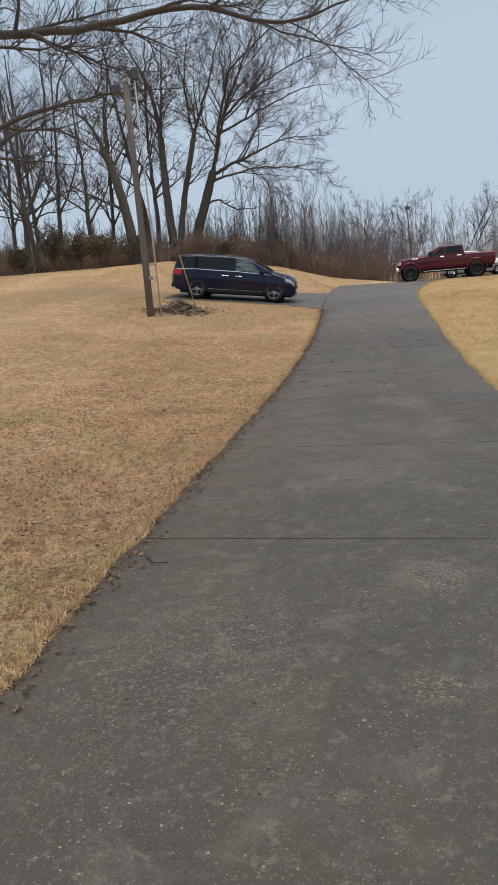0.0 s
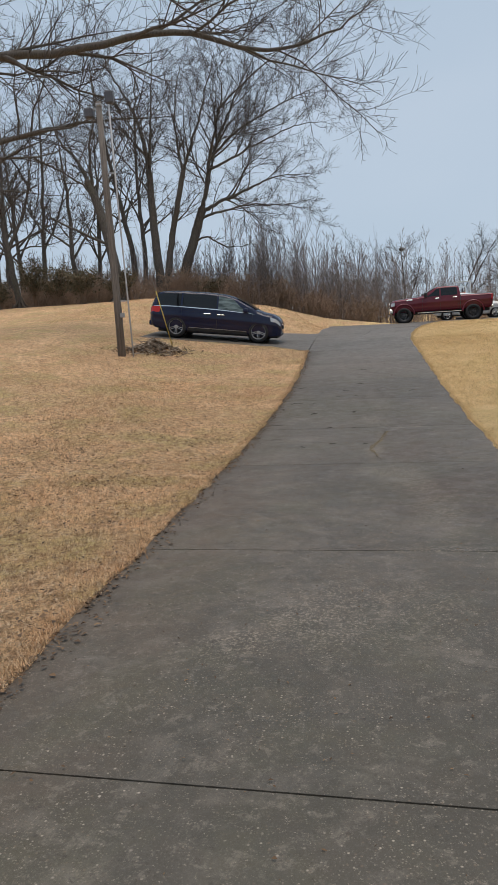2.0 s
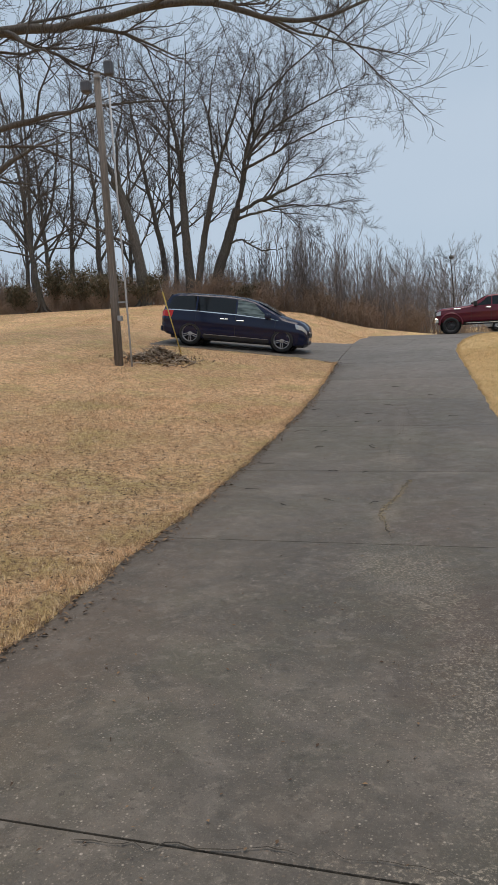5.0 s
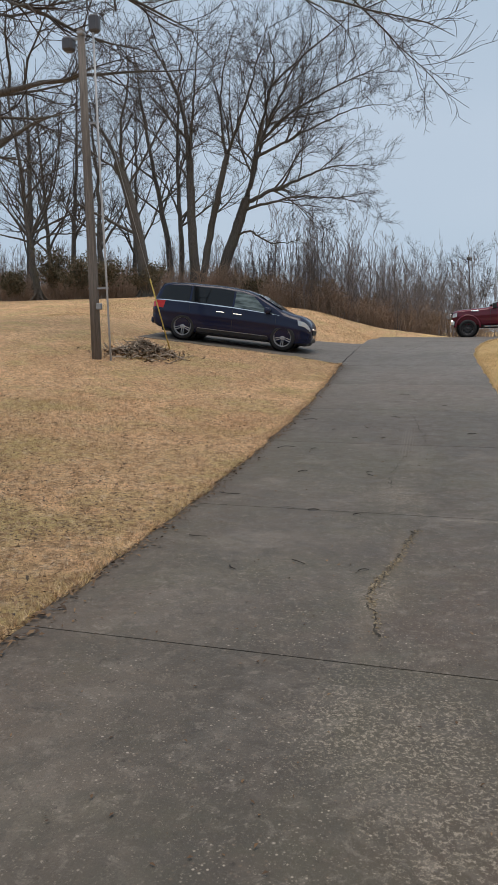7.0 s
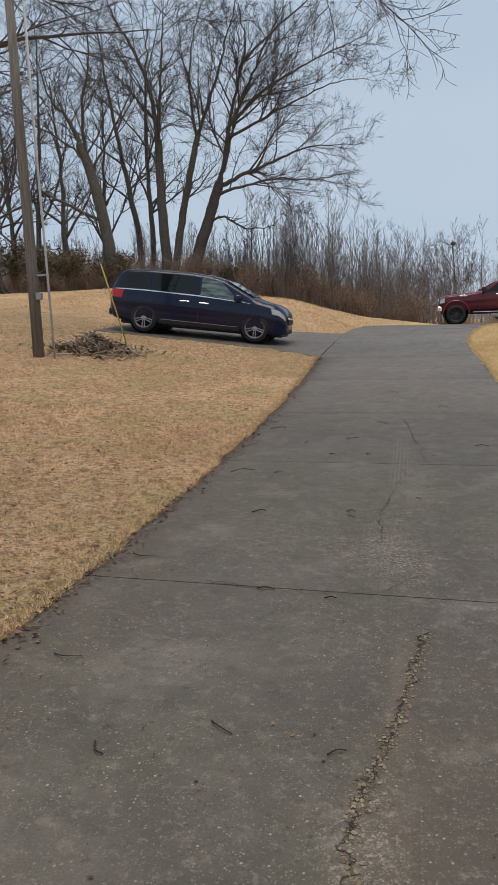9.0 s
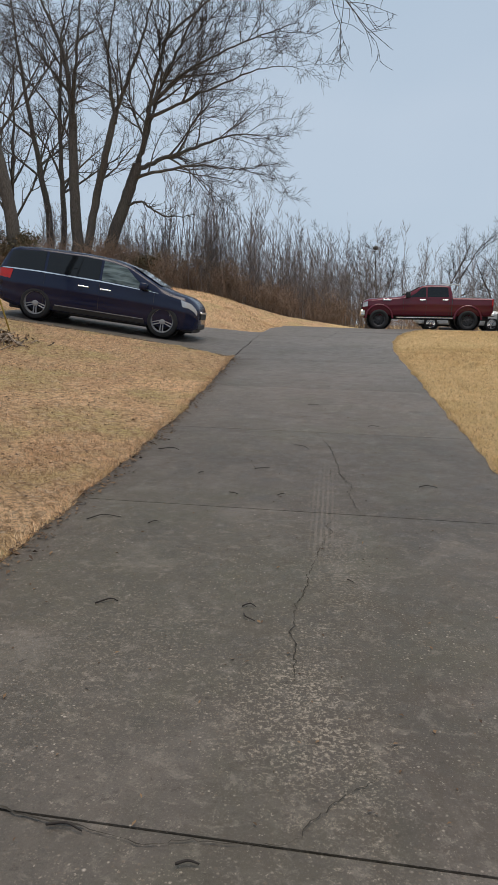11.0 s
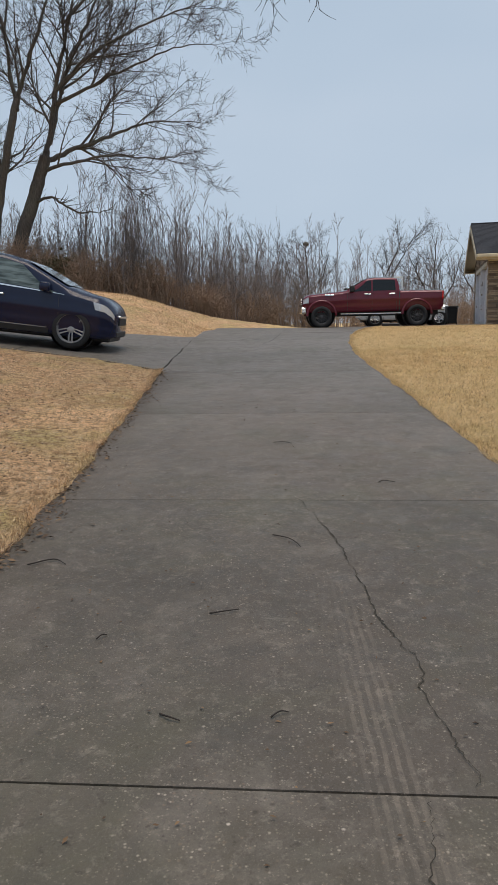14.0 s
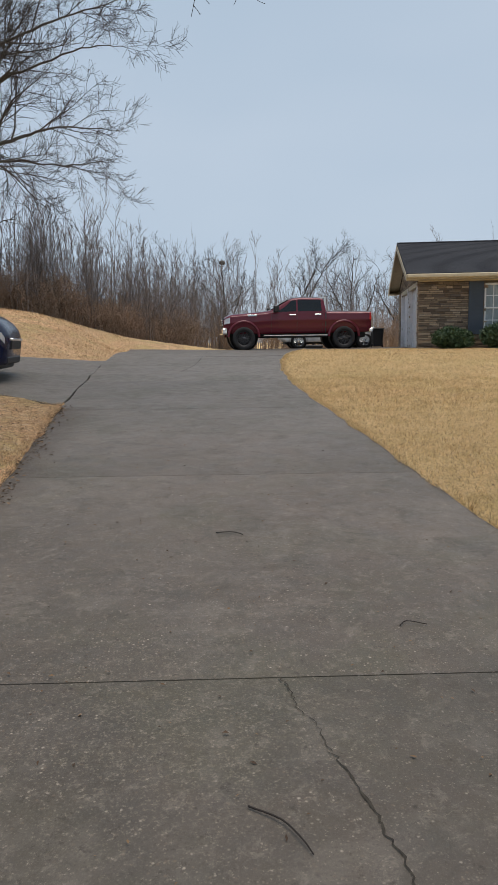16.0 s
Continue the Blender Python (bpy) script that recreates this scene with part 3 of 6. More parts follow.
class Shell:
    """A car body: stations along x, with a section that leans in above the belt line."""

    def __init__(self, bottom, belt, top, half, lean, nose=0.25):
        self.bottom, self.belt, self.top, self.half, self.lean, self.nose = map(curve, (bottom, belt, top, half, lean, [(0, nose), (1, nose)]))

    def side(self, x, v):
        """Half width and height at v: 0 sill, 1 belt, 2 roof edge."""
        w, zb, zl, zt = self.half(x), self.bottom(x), self.belt(x), self.top(x)
        if v <= 1:
            s = v
            bulge = 1 - 0.045 * (1 - s) ** 2 * 1.6 - 0.02 * s * s
            crease = 0.02 * math.exp(-((s - 0.62) / 0.08) ** 2) + 0.010 * math.exp(-((s - 0.27) / 0.06) ** 2)
            return w * bulge + crease, zb + (zl - zb) * s
        s = v - 1
        return w * 0.98 - self.lean(x) * s - 0.02 * s * s, zl + (zt - 0.075 - zl) * s

    def ring(self, x):
        pts = []
        w, zb = self.half(x), self.bottom(x)
        pts.append((0.0, zb + 0.02))
        pts.append((w * 0.80, zb + 0.01))
        for v in (0, 0.12, 0.2, 0.27, 0.34, 0.5, 0.58, 0.64, 0.75, 0.9, 1.0, 1.06, 1.35, 1.7, 1.95):
            pts.append(self.side(x, v))
        yr, zr = self.side(x, 2)
        zt = self.top(x)
        pts += [(yr - 0.02, zt - 0.05), (yr - 0.09, zt - 0.018), (yr * 0.6, zt + 0.004), (0.0, zt + 0.012)]
        return pts

    def body(self, x0, x1, n=64):
        bm = bmesh.new()
        rings = []
        for k in range(n + 1):
            x = x0 + (x1 - x0) * k / n
            p = self.ring(x)
            full = p + [(-a, b) for a, b in p[-2:0:-1]]
            rings.append([bm.verts.new((x, -a, b)) for a, b in full])
        for r0, r1 in zip(rings, rings[1:]):
            for k in range(len(r0)):
                bm.faces.new((r0[k], r0[(k + 1) % len(r0)], r1[(k + 1) % len(r0)], r1[k]))
        bm.faces.new(rings[0][::-1])
        bm.faces.new(rings[-1])
        bmesh.ops.recalc_face_normals(bm, faces=bm.faces)
        return bm

    def panel(self, xa, xb, va, vb, sgn, off=0.006, n=12, slant_a=0.0, slant_b=0.0, round_=0.0):
        """A patch of the side, just proud of it; slants shift its ends with height."""
        v, q = [], []
        m = 6
        for i in range(n + 1):
            for j in range(m + 1):
                s = j / m
                x = (xa + slant_a * s) * (1 - i / n) + (xb + slant_b * s) * (i / n)
                y, z = self.side(x, va + (vb - va) * s)
                v.append((x, sgn * (y + off), z))
        for i in range(n):
            for j in range(m):
                a = i * (m + 1) + j
                q.append((a, a + 1, a + m + 2, a + m + 1) if sgn > 0 else (a, a + m + 1, a + m + 2, a + 1))
        return v, q


def cut_with(ob, cutters):
    """Cuts the cutters out of a mesh and removes them."""
    for c in cutters:
        md = ob.modifiers.new("cut", "BOOLEAN")
        md.operation, md.object, md.solver = "DIFFERENCE", c, "EXACT"
    dg = bpy.context.evaluated_depsgraph_get()
    dg.update()
    me = bpy.data.meshes.new_from_object(ob.evaluated_get(dg))
    ob.modifiers.clear()
    ob.data = me
    for c in cutters:
        bpy.data.objects.remove(c)


def cylinder_y(name, x, z, r, y0, y1, seg=40):
    bm = bmesh.new()
    bmesh.ops.create_cone(bm, cap_ends=True, segments=seg, radius1=r, radius2=r, depth=abs(y1 - y0), matrix=Matrix.Translation((x, (y0 + y1) / 2, z)) @ Matrix.Rotation(radians(90), 4, "X"))
    return part(name, bm, BLACKTRIM)


def lathe_y(profile, seg=32):
    """A turned shape about the y axis from (radius, y) pairs."""
    bm = bmesh.new()
    rings = [[bm.verts.new((r * math.cos(a), y, r * math.sin(a))) for a in (2 * math.pi * k / seg for k in range(seg))] for r, y in profile]
    for r0, r1 in zip(rings, rings[1:]):
        for k in range(seg):
            bm.faces.new((r0[k], r0[(k + 1) % seg], r1[(k + 1) % seg], r1[k]))
    return bm


def wheel(parent, x, y, r, width, rim_r, rim_mat, spokes, sgn):
    """Tyre, rim with spokes and hub; sgn: the side that faces out (+1 is left)."""
    tyre = part("wheel", lathe_y([(rim_r, -0.5 * width), (r - 0.04, -0.5 * width), (r - 0.01, -0.42 * width), (r, -0.3 * width), (r, 0.3 * width), (r - 0.01, 0.42 * width), (r - 0.04, 0.5 * width), (rim_r, 0.5 * width), (rim_r - 0.01, 0.3 * width), (rim_r - 0.01, -0.5 * width)]), RUBBER, parent, "black rubber tyre", True)
    tyre.location = (x, y, r)
    part("brake_disc", lathe_y([(0.0, 0.0), (rim_r * 0.7, 0.0), (rim_r * 0.7, 0.02 * sgn), (0.0, 0.02 * sgn)]), BLACKTRIM, tyre)
    part("rim", lathe_y([(rim_r - 0.012, 0.1 * width * sgn), (rim_r - 0.012, 0.44 * width * sgn), (rim_r + 0.008, 0.5 * width * sgn), (rim_r + 0.012, 0.48 * width * sgn), (rim_r - 0.03, 0.40 * width * sgn), (rim_r - 0.03, 0.1 * width * sgn)]), rim_mat, tyre, "", True)
    sp = bmesh.new()
    for k in range(spokes):
        one = bmesh.new()
        for z in (-0.024, 0.024):
            add_box(one, 0.03, -0.016, z - 0.010, rim_r - 0.015, 0.016, z + 0.010, 0.004)
        for v in one.verts:
            if v.co.x > rim_r * 0.5:
                v.co.z *= 1.35
            v.co.y += 0.36 * width * sgn - 0.02 * sgn * (1 - v.co.x / rim_r)
        one.transform(Matrix.Rotation(2 * math.pi * (k + 0.25) / spokes, 4, "Y"))
        tmp = bpy.data.meshes.new("tmp")
        one.to_mesh(tmp)
        one.free()
        sp.from_mesh(tmp)
        bpy.data.meshes.remove(tmp)
    part("spokes", sp, rim_mat, tyre)
    part("hub_cap", lathe_y([(0.0, 0.42 * width * sgn), (0.035, 0.42 * width * sgn), (0.07, 0.36 * width * sgn), (0.07, 0.2 * width * sgn)], 20), rim_mat, tyre)
    return tyre


def seat_on_ground(xc, yc, heading, wb):
    """Pose of a car whose axles stand on the slope."""
    dx, dy = math.cos(heading), math.sin(heading)
    zf, zr = float(ground(xc + dx * wb / 2, yc + dy * wb / 2)), float(ground(xc - dx * wb / 2, yc - dy * wb / 2))
    pitch = math.atan2(zf - zr, wb)
    return Matrix.Translation((xc, yc, (zf + zr) / 2)) @ Matrix.Rotation(heading, 4, "Z") @ Matrix.Rotation(-pitch, 4, "Y")


def minivan(m):
    van = empty("minivan", m, "dark navy blue minivan parked on the side lane, muddy wheels", "car")
    sh = Shell(
        bottom=[(-2.5, 0.42), (-2.3, 0.30), (-2.0, 0.24), (2.0, 0.22), (2.16, 0.23), (2.30, 0.28)],
        belt=[(-2.5, 0.98), (-2.4, 1.06), (-1.5, 1.07), (0.0, 1.04), (1.2, 0.98), (1.6, 0.95), (2.1, 0.85), (2.22, 0.74), (2.30, 0.60)],
        top=[(-2.5, 1.02), (-2.44, 1.20), (-2.24, 1.54), (-2.08, 1.60), (-1.5, 1.645), (-0.4, 1.65), (0.2, 1.61), (0.6, 1.52), (1.4, 1.13), (1.65, 1.06), (2.0, 1.0), (2.16, 0.92), (2.26, 0.82), (2.30, 0.74)],
        half=[(-2.5, 0.78), (-2.4, 0.90), (-2.0, 0.985), (0, 1.0), (1.6, 0.985), (2.0, 0.95), (2.14, 0.87), (2.24, 0.78), (2.30, 0.70)],
        lean=[(-2.6, 0.04), (-2.2, 0.12), (-1.0, 0.14), (0.2, 0.13), (0.7, 0.09), (1.2, 0.03), (2.6, 0.03)])
    body = part("body", sh.body(-2.5, 2.30, 90), NAVY, van, "glossy navy blue paint", True)
    fx, rx, r = 1.5, -1.5, 0.36
    cut_with(body, [cylinder_y("cut", x, r + 0.01, 0.405, s * 0.6, s * 1.2) for x in (fx, rx) for s in (1, -1)])
    for s in (1, -1):
        for x in (fx, rx):
            ln = part("wheel_arch", lathe_y([(0.42, 0.885 * s), (0.42, 0.62 * s), (0.0, 0.62 * s)], 30), BLACKTRIM, van)
            ln.location = (x, 0, r + 0.01)
            wheel(van, x, s * 0.86, r, 0.23, 0.265, ALLOY, 5, s)
        for a, b, sa, sb, gm, nm in ((-2.28, -1.36, 0.10, 0.0, TINT, "rear_quarter_window"), (-1.30, -0.06, 0.0, 0.0, TINT, "sliding_door_window"), (0.0, 1.20, 0.0, -0.66, CARGLASS, "front_window")):
            mesh_ob(nm, *sh.panel(a, b, 1.08, 1.96, s, slant_a=sa, slant_b=sb), gm, van, smooth=True)
        for a, b in ((-2.36, 1.34),):
            mesh_ob("belt_trim", *sh.panel(a, b, 1.0, 1.055, s, 0.010, 30), CHROME, van, "chrome strip under the windows")
        mesh_ob("sill_trim", *sh.panel(-1.08, 1.08, 0.02, 0.14, s, 0.012, 20), BLACKTRIM, van)
        mesh_ob("sill_strip", *sh.panel(-1.05, 1.05, 0.15, 0.172, s, 0.016, 20), ALLOY, van)
        for x in (-0.40, 0.12):
            y, z = sh.side(x, 0.80)
            box("door_handle", x - 0.13, s * (y - 0.01), z - 0.014, x + 0.13, s * (y + 0.035), z + 0.018, CHROME, van, 0.008)
        for x in (-1.33, -0.03, 1.25):
            mesh_ob("door_gap", *sh.panel(x - 0.004, x + 0.004, 0.1, 1.0, s, 0.003, 1), BLACKTRIM, van)
        y, z = sh.side(1.0, 1.1)
        mir = part("wing_mirror", (lambda bm: (add_box(bm, 0.92, s * (y - 0.02), z - 0.02, 1.10, s * (y + 0.22), z + 0.15, 0.03), bm)[1])(bmesh.new()), NAVY, van, "", True)
        mesh_ob("tail_light", *sh.panel(-2.49, -2.14, 0.72, 0.99, s, 0.008, 8, slant_b=0.06), REDLENS, van, "red tail light")
        mesh_ob("headlight", *sh.panel(1.92, 2.26, 0.80, 1.04, s, 0.008, 8, slant_a=-0.05), CLEARLENS, van, "clear headlight")
        mesh_ob("side_marker", *sh.panel(1.95, 2.08, 0.60, 0.60, s, 0.008, 3), AMBER, van)
    # windscreen, rear window, grille, bumper
    for nm, xs in (("windscreen", np.linspace(0.64, 1.38, 8)), ("rear_window", np.linspace(-2.43, -2.24, 6))):
        v, q = [], []
        for x in xs:
            w = sh.side(float(x), 2)[0] * 0.86
            for k in range(9):
                v.append((x, w * (k / 4 - 1), sh.top(float(x)) + 0.018))
        for i in range(len(xs) - 1):
            for k in range(8):
                a = i * 9 + k
                q.append((a, a + 9, a + 10, a + 1))
        mesh_ob(nm, v, q, CARGLASS if nm == "windscreen" else TINT, van, smooth=True)
    box("grille", 2.25, -0.48, 0.50, 2.33, 0.48, 0.66, BLACKTRIM, van, 0.02)
    box("grille_bar", 2.26, -0.50, 0.64, 2.345, 0.50, 0.68, CHROME, van, 0.01)
    box("lower_bumper", 2.12, -0.66, 0.26, 2.31, 0.66, 0.40, BLACKTRIM, van, 0.03)
    box("underbody", -2.2, -0.75, 0.17, 2.2, 0.75, 0.30, BLACKTRIM, van, 0.03)
    box("rear_bumper", -2.55, -0.75, 0.36, -2.4, 0.75, 0.55, NAVY, van, 0.04)
    return van


def pickup(m):
    tk = empty("pickup_truck", m, "dark red crew cab pickup truck with black tyres and chrome bumper", "truck")
    sh = Shell(
        bottom=[(-2.78, 0.66), (-2.6, 0.60), (2.3, 0.56), (2.45, 0.62), (2.64, 0.68)],
        belt=[(-2.9, 1.33), (-1.04, 1.34), (-0.98, 1.36), (0.75, 1.34), (1.0, 1.32), (2.4, 1.20), (2.58, 1.12), (2.64, 1.05)],
        top=[(-2.78, 1.37), (-1.10, 1.385), (-1.03, 1.84), (-0.85, 1.885), (-0.2, 1.895), (0.15, 1.86), (0.92, 1.43), (1.1, 1.385), (2.36, 1.28), (2.56, 1.20), (2.64, 1.10)],
        half=[(-2.78, 0.985), (-2.5, 1.0), (2.3, 1.0), (2.45, 0.97), (2.56, 0.90), (2.64, 0.82)],
        lean=[(-2.9, 0.0), (-1.10, 0.0), (-1.03, 0.10), (-0.1, 0.10), (0.45, 0.06), (0.95, 0.03), (2.9, 0.03)])
    body = part("body", sh.body(-2.78, 2.64, 110), MAROON, tk, "dark maroon metallic paint", True)
    fx, rx, r = 1.92, -1.76, 0.41
    bm = bmesh.new()
    add_box(bm, -2.70, -0.84, 0.95, -1.16, 0.84, 1.8)
    cut_with(body, [cylinder_y("cut", x, r + 0.05, 0.515, s * 0.6, s * 1.2) for x in (fx, rx) for s in (1, -1)] + [part("cut", bm, MAROON)])
    for s in (1, -1):
        for x in (fx, rx):
            ln = part("wheel_arch", lathe_y([(0.52, 0.97 * s), (0.52, 0.6 * s), (0.0, 0.6 * s)], 30), BLACKTRIM, tk)
            ln.location = (x, 0, r + 0.05)
            lip = part("arch_lip", lathe_y([(0.513, 0.95 * s), (0.518, 1.025 * s), (0.60, 1.005 * s), (0.60, 0.95 * s)], 40), MAROON, tk, "", True)
            bmx = bmesh.new()
            bmx.from_mesh(lip.data)
            bmesh.ops.delete(bmx, geom=[f for f in bmx.faces if f.calc_center_median().z < 0.02], context="FACES")
            bmx.to_mesh(lip.data)
            bmx.free()
            lip.location = (x, 0, r + 0.05)
            wheel(tk, x, s * 0.90, r, 0.30, 0.27, DARKALLOY, 8, s)
        mesh_ob("rear_door_window", *sh.panel(-0.94, -0.06, 1.04, 1.93, s, slant_a=0.03), TINT, tk, smooth=True)
        mesh_ob("front_door_window", *sh.panel(0.0, 0.86, 1.04, 1.93, s, slant_b=-0.66), TINT, tk, smooth=True)
        for x in (-0.44, 0.50):
            y, z = sh.side(x - 0.35, 0.86)
            box("door_handle", x - 0.48, s * (y - 0.01), z - 0.018, x - 0.24, s * (y + 0.04), z + 0.022, CHROME, tk, 0.01)
        for x in (-0.98, -0.03, 0.92):
            mesh_ob("door_gap", *sh.panel(x - 0.006, x + 0.006, 0.05, 1.0, s, 0.003, 1), BLACKTRIM, tk)
        mesh_ob("cab_gap", *sh.panel(-1.105, -1.07, 0.0, 1.0, s, 0.004, 1), BLACKTRIM, tk)
        y, z = sh.side(0.72, 1.1)
        bm = bmesh.new()
        add_box(bm, 0.66, s * (y - 0.02), z - 0.02, 0.84, s * (y + 0.26), z + 0.22, 0.03)
        part("wing_mirror", bm, BLACKTRIM, tk)
        bm = bmesh.new()
        add_box(bm, -1.15, s * 0.88, 0.45, 1.20, s * 1.06, 0.53, 0.015)
        step = part("running_board", bm, BLACKTRIM, tk)
        box("step_strip", -1.13, s * 1.055, 0.495, 1.18, s * 1.068, 0.522, CHROME, step)
        mesh_ob("headlight", *sh.panel(2.42, 2.62, 0.58, 0.96, s, 0.01, 6), CLEARLENS, tk, "clear headlight")
        mesh_ob("tail_light", *sh.panel(-2.775, -2.71, 0.55, 0.95, s, 0.01, 4), REDLENS, tk, "red tail light")
        bm = bmesh.new()
        add_box(bm, 1.45, s * 1.0, 1.20, 1.78, s * 1.02, 1.26, 0.006)
        part("fender_badge", bm, CHROME, tk)
    v, q = [], []
    xs = np.linspace(0.26, 0.90, 8)
    for x in xs:
        w = sh.side(float(x), 2)[0] * 0.88
        v += [(x, w * (k / 4 - 1), sh.top(float(x)) + 0.018) for k in range(9)]
    for i in range(len(xs) - 1):
        q += [(i * 9 + k, i * 9 + k + 9, i * 9 + k + 10, i * 9 + k + 1) for k in range(8)]
    mesh_ob("windscreen", v, q, CARGLASS, tk, smooth=True)
    box("front_bumper", 2.48, -0.90, 0.55, 2.72, 0.90, 0.80, CHROME, tk, 0.05, "chrome bumper")
    box("grille", 2.60, -0.62, 0.84, 2.68, 0.62, 1.16, BLACKTRIM, tk, 0.02)
    for z in (0.92, 1.0, 1.08):
        box("grille_bar", 2.66, -0.62, z - 0.018, 2.705, 0.62, z + 0.018, CHROME, tk, 0.006)
    box("rear_bumper", -2.86, -0.95, 0.58, -2.70, 0.95, 0.76, CHROME, tk, 0.04)
    box("chassis_rail", -2.7, -0.45, 0.42, 2.4, 0.45, 0.60, BLACKTRIM, tk, 0.03)
    return tk


minivan(seat_on_ground(-5.32, 29.47, radians(3), 3.0))
pickup(seat_on_ground(3.95, 43.95, math.pi - radians(0.5), 3.57) @ Matrix.Scale(0.97, 4))


def hatchback(m):
    """The pale car parked behind the pickup."""
    car = empty("parked_car", m, "white compact car parked behind the pickup", "car")
    sh = Shell(
        bottom=[(-2.1, 0.40), (-1.9, 0.28), (1.9, 0.24), (2.1, 0.36)],
        belt=[(-2.1, 0.86), (-1.9, 0.94), (0.0, 0.93), (1.0, 0.88), (1.7, 0.78), (2.1, 0.60)],
        top=[(-2.1, 0.92), (-1.9, 1.15), (-1.5, 1.42), (-0.5, 1.53), (0.2, 1.48), (1.1, 1.0), (1.7, 0.88), (2.0, 0.76), (2.1, 0.64)],
        half=[(-2.1, 0.70), (-1.8, 0.86), (0, 0.89), (1.6, 0.86), (1.9, 0.76), (2.1, 0.56)],
        lean=[(-2.1, 0.06), (-1.5, 0.16), (0.2, 0.17), (1.2, 0.08), (2.1, 0.05)])
    body = part("body", sh.body(-2.1, 2.1, 60), WHITEPL, car, "", True)
    cut_with(body, [cylinder_y("cut", x, 0.33, 0.37, s * 0.5, s * 1.1) for x in (1.37, -1.37) for s in (1, -1)])
    for s in (1, -1):
        for x in (1.37, -1.37):
            ln = part("wheel_arch", lathe_y([(0.375, 0.86 * s), (0.375, 0.5 * s), (0.0, 0.5 * s)], 24), BLACKTRIM, car)
            ln.location = (x, 0, 0.33)
            wheel(car, x, s * 0.76, 0.32, 0.20, 0.22, CHROME, 5, s)
        mesh_ob("side_window", *sh.panel(-1.5, -0.1, 1.08, 1.86, s), TINT, car, smooth=True)
        mesh_ob("side_window", *sh.panel(-0.04, 0.95, 1.08, 1.86, s, slant_b=-0.5), TINT, car, smooth=True)
        mesh_ob("headlight", *sh.panel(1.75, 2.05, 0.70, 1.0, s, 0.008, 5), CLEARLENS, car)
        mesh_ob("fog_lamp", *sh.panel(1.86, 2.0, 0.2, 0.42, s, 0.008, 4), BLACKTRIM, car)
    box("lower_grille", 2.02, -0.45, 0.34, 2.13, 0.45, 0.52, BLACKTRIM, car, 0.02)
    box("underbody", -1.9, -0.65, 0.19, 1.9, 0.65, 0.32, BLACKTRIM, car, 0.03)
    return car


hatchback(seat_on_ground(6.15, 48.1, radians(-3), 2.74))

# ---- bare trees ----
mk = Mat("grey_bark", 0.95)
n1, n2 = mk.noise(1.3, 5, obj=False), mk.noise(22, 5, 0.7, stretch=(1, 1, 0.25), obj=False)
c = mk.ramp(n2, [(0.3, (0.042, 0.037, 0.033)), (0.7, (0.138, 0.124, 0.110))])
c = mk.mix(mk.ramp(n1, [(0.5, 0.0), (0.75, 0.45)]), c, (0.10, 0.11, 0.07))
mk.color(c).bump(n2, 0.8, 0.03)
BARK = mk.m
mk = Mat("twig_bark", 0.95)
mk.color(mk.ramp(mk.noise(0.6, 3, obj=False), [(0.3, (0.042, 0.036, 0.033)), (0.7, (0.080, 0.069, 0.062))]))
TWIG = mk.m
mk = Mat("thicket_bark", 0.95)
mk.color(mk.ramp(mk.noise(0.25, 4, obj=False), [(0.3, (0.145, 0.124, 0.118)), (0.55, (0.205, 0.178, 0.170)), (0.75, (0.265, 0.235, 0.222))]))
THICKET = mk.m


def spline(pts, per=4):
    """A smooth line through the points, evenly subdivided."""
    p = np.asarray(pts, float)
    p = np.vstack([2 * p[0] - p[1], p, 2 * p[-1] - p[-2]])
    out = []
    for k in range(1, len(p) - 2):
        for s in np.arange(per) / per:
            out.append(0.5 * (2 * p[k] + (p[k + 1] - p[k - 1]) * s + (2 * p[k - 1] - 5 * p[k] + 4 * p[k + 1] - p[k + 2]) * s ** 2 + (3 * p[k] - p[k - 1] - 3 * p[k + 1] + p[k + 2]) * s ** 3))
    out.append(p[-2])
    return np.array(out)


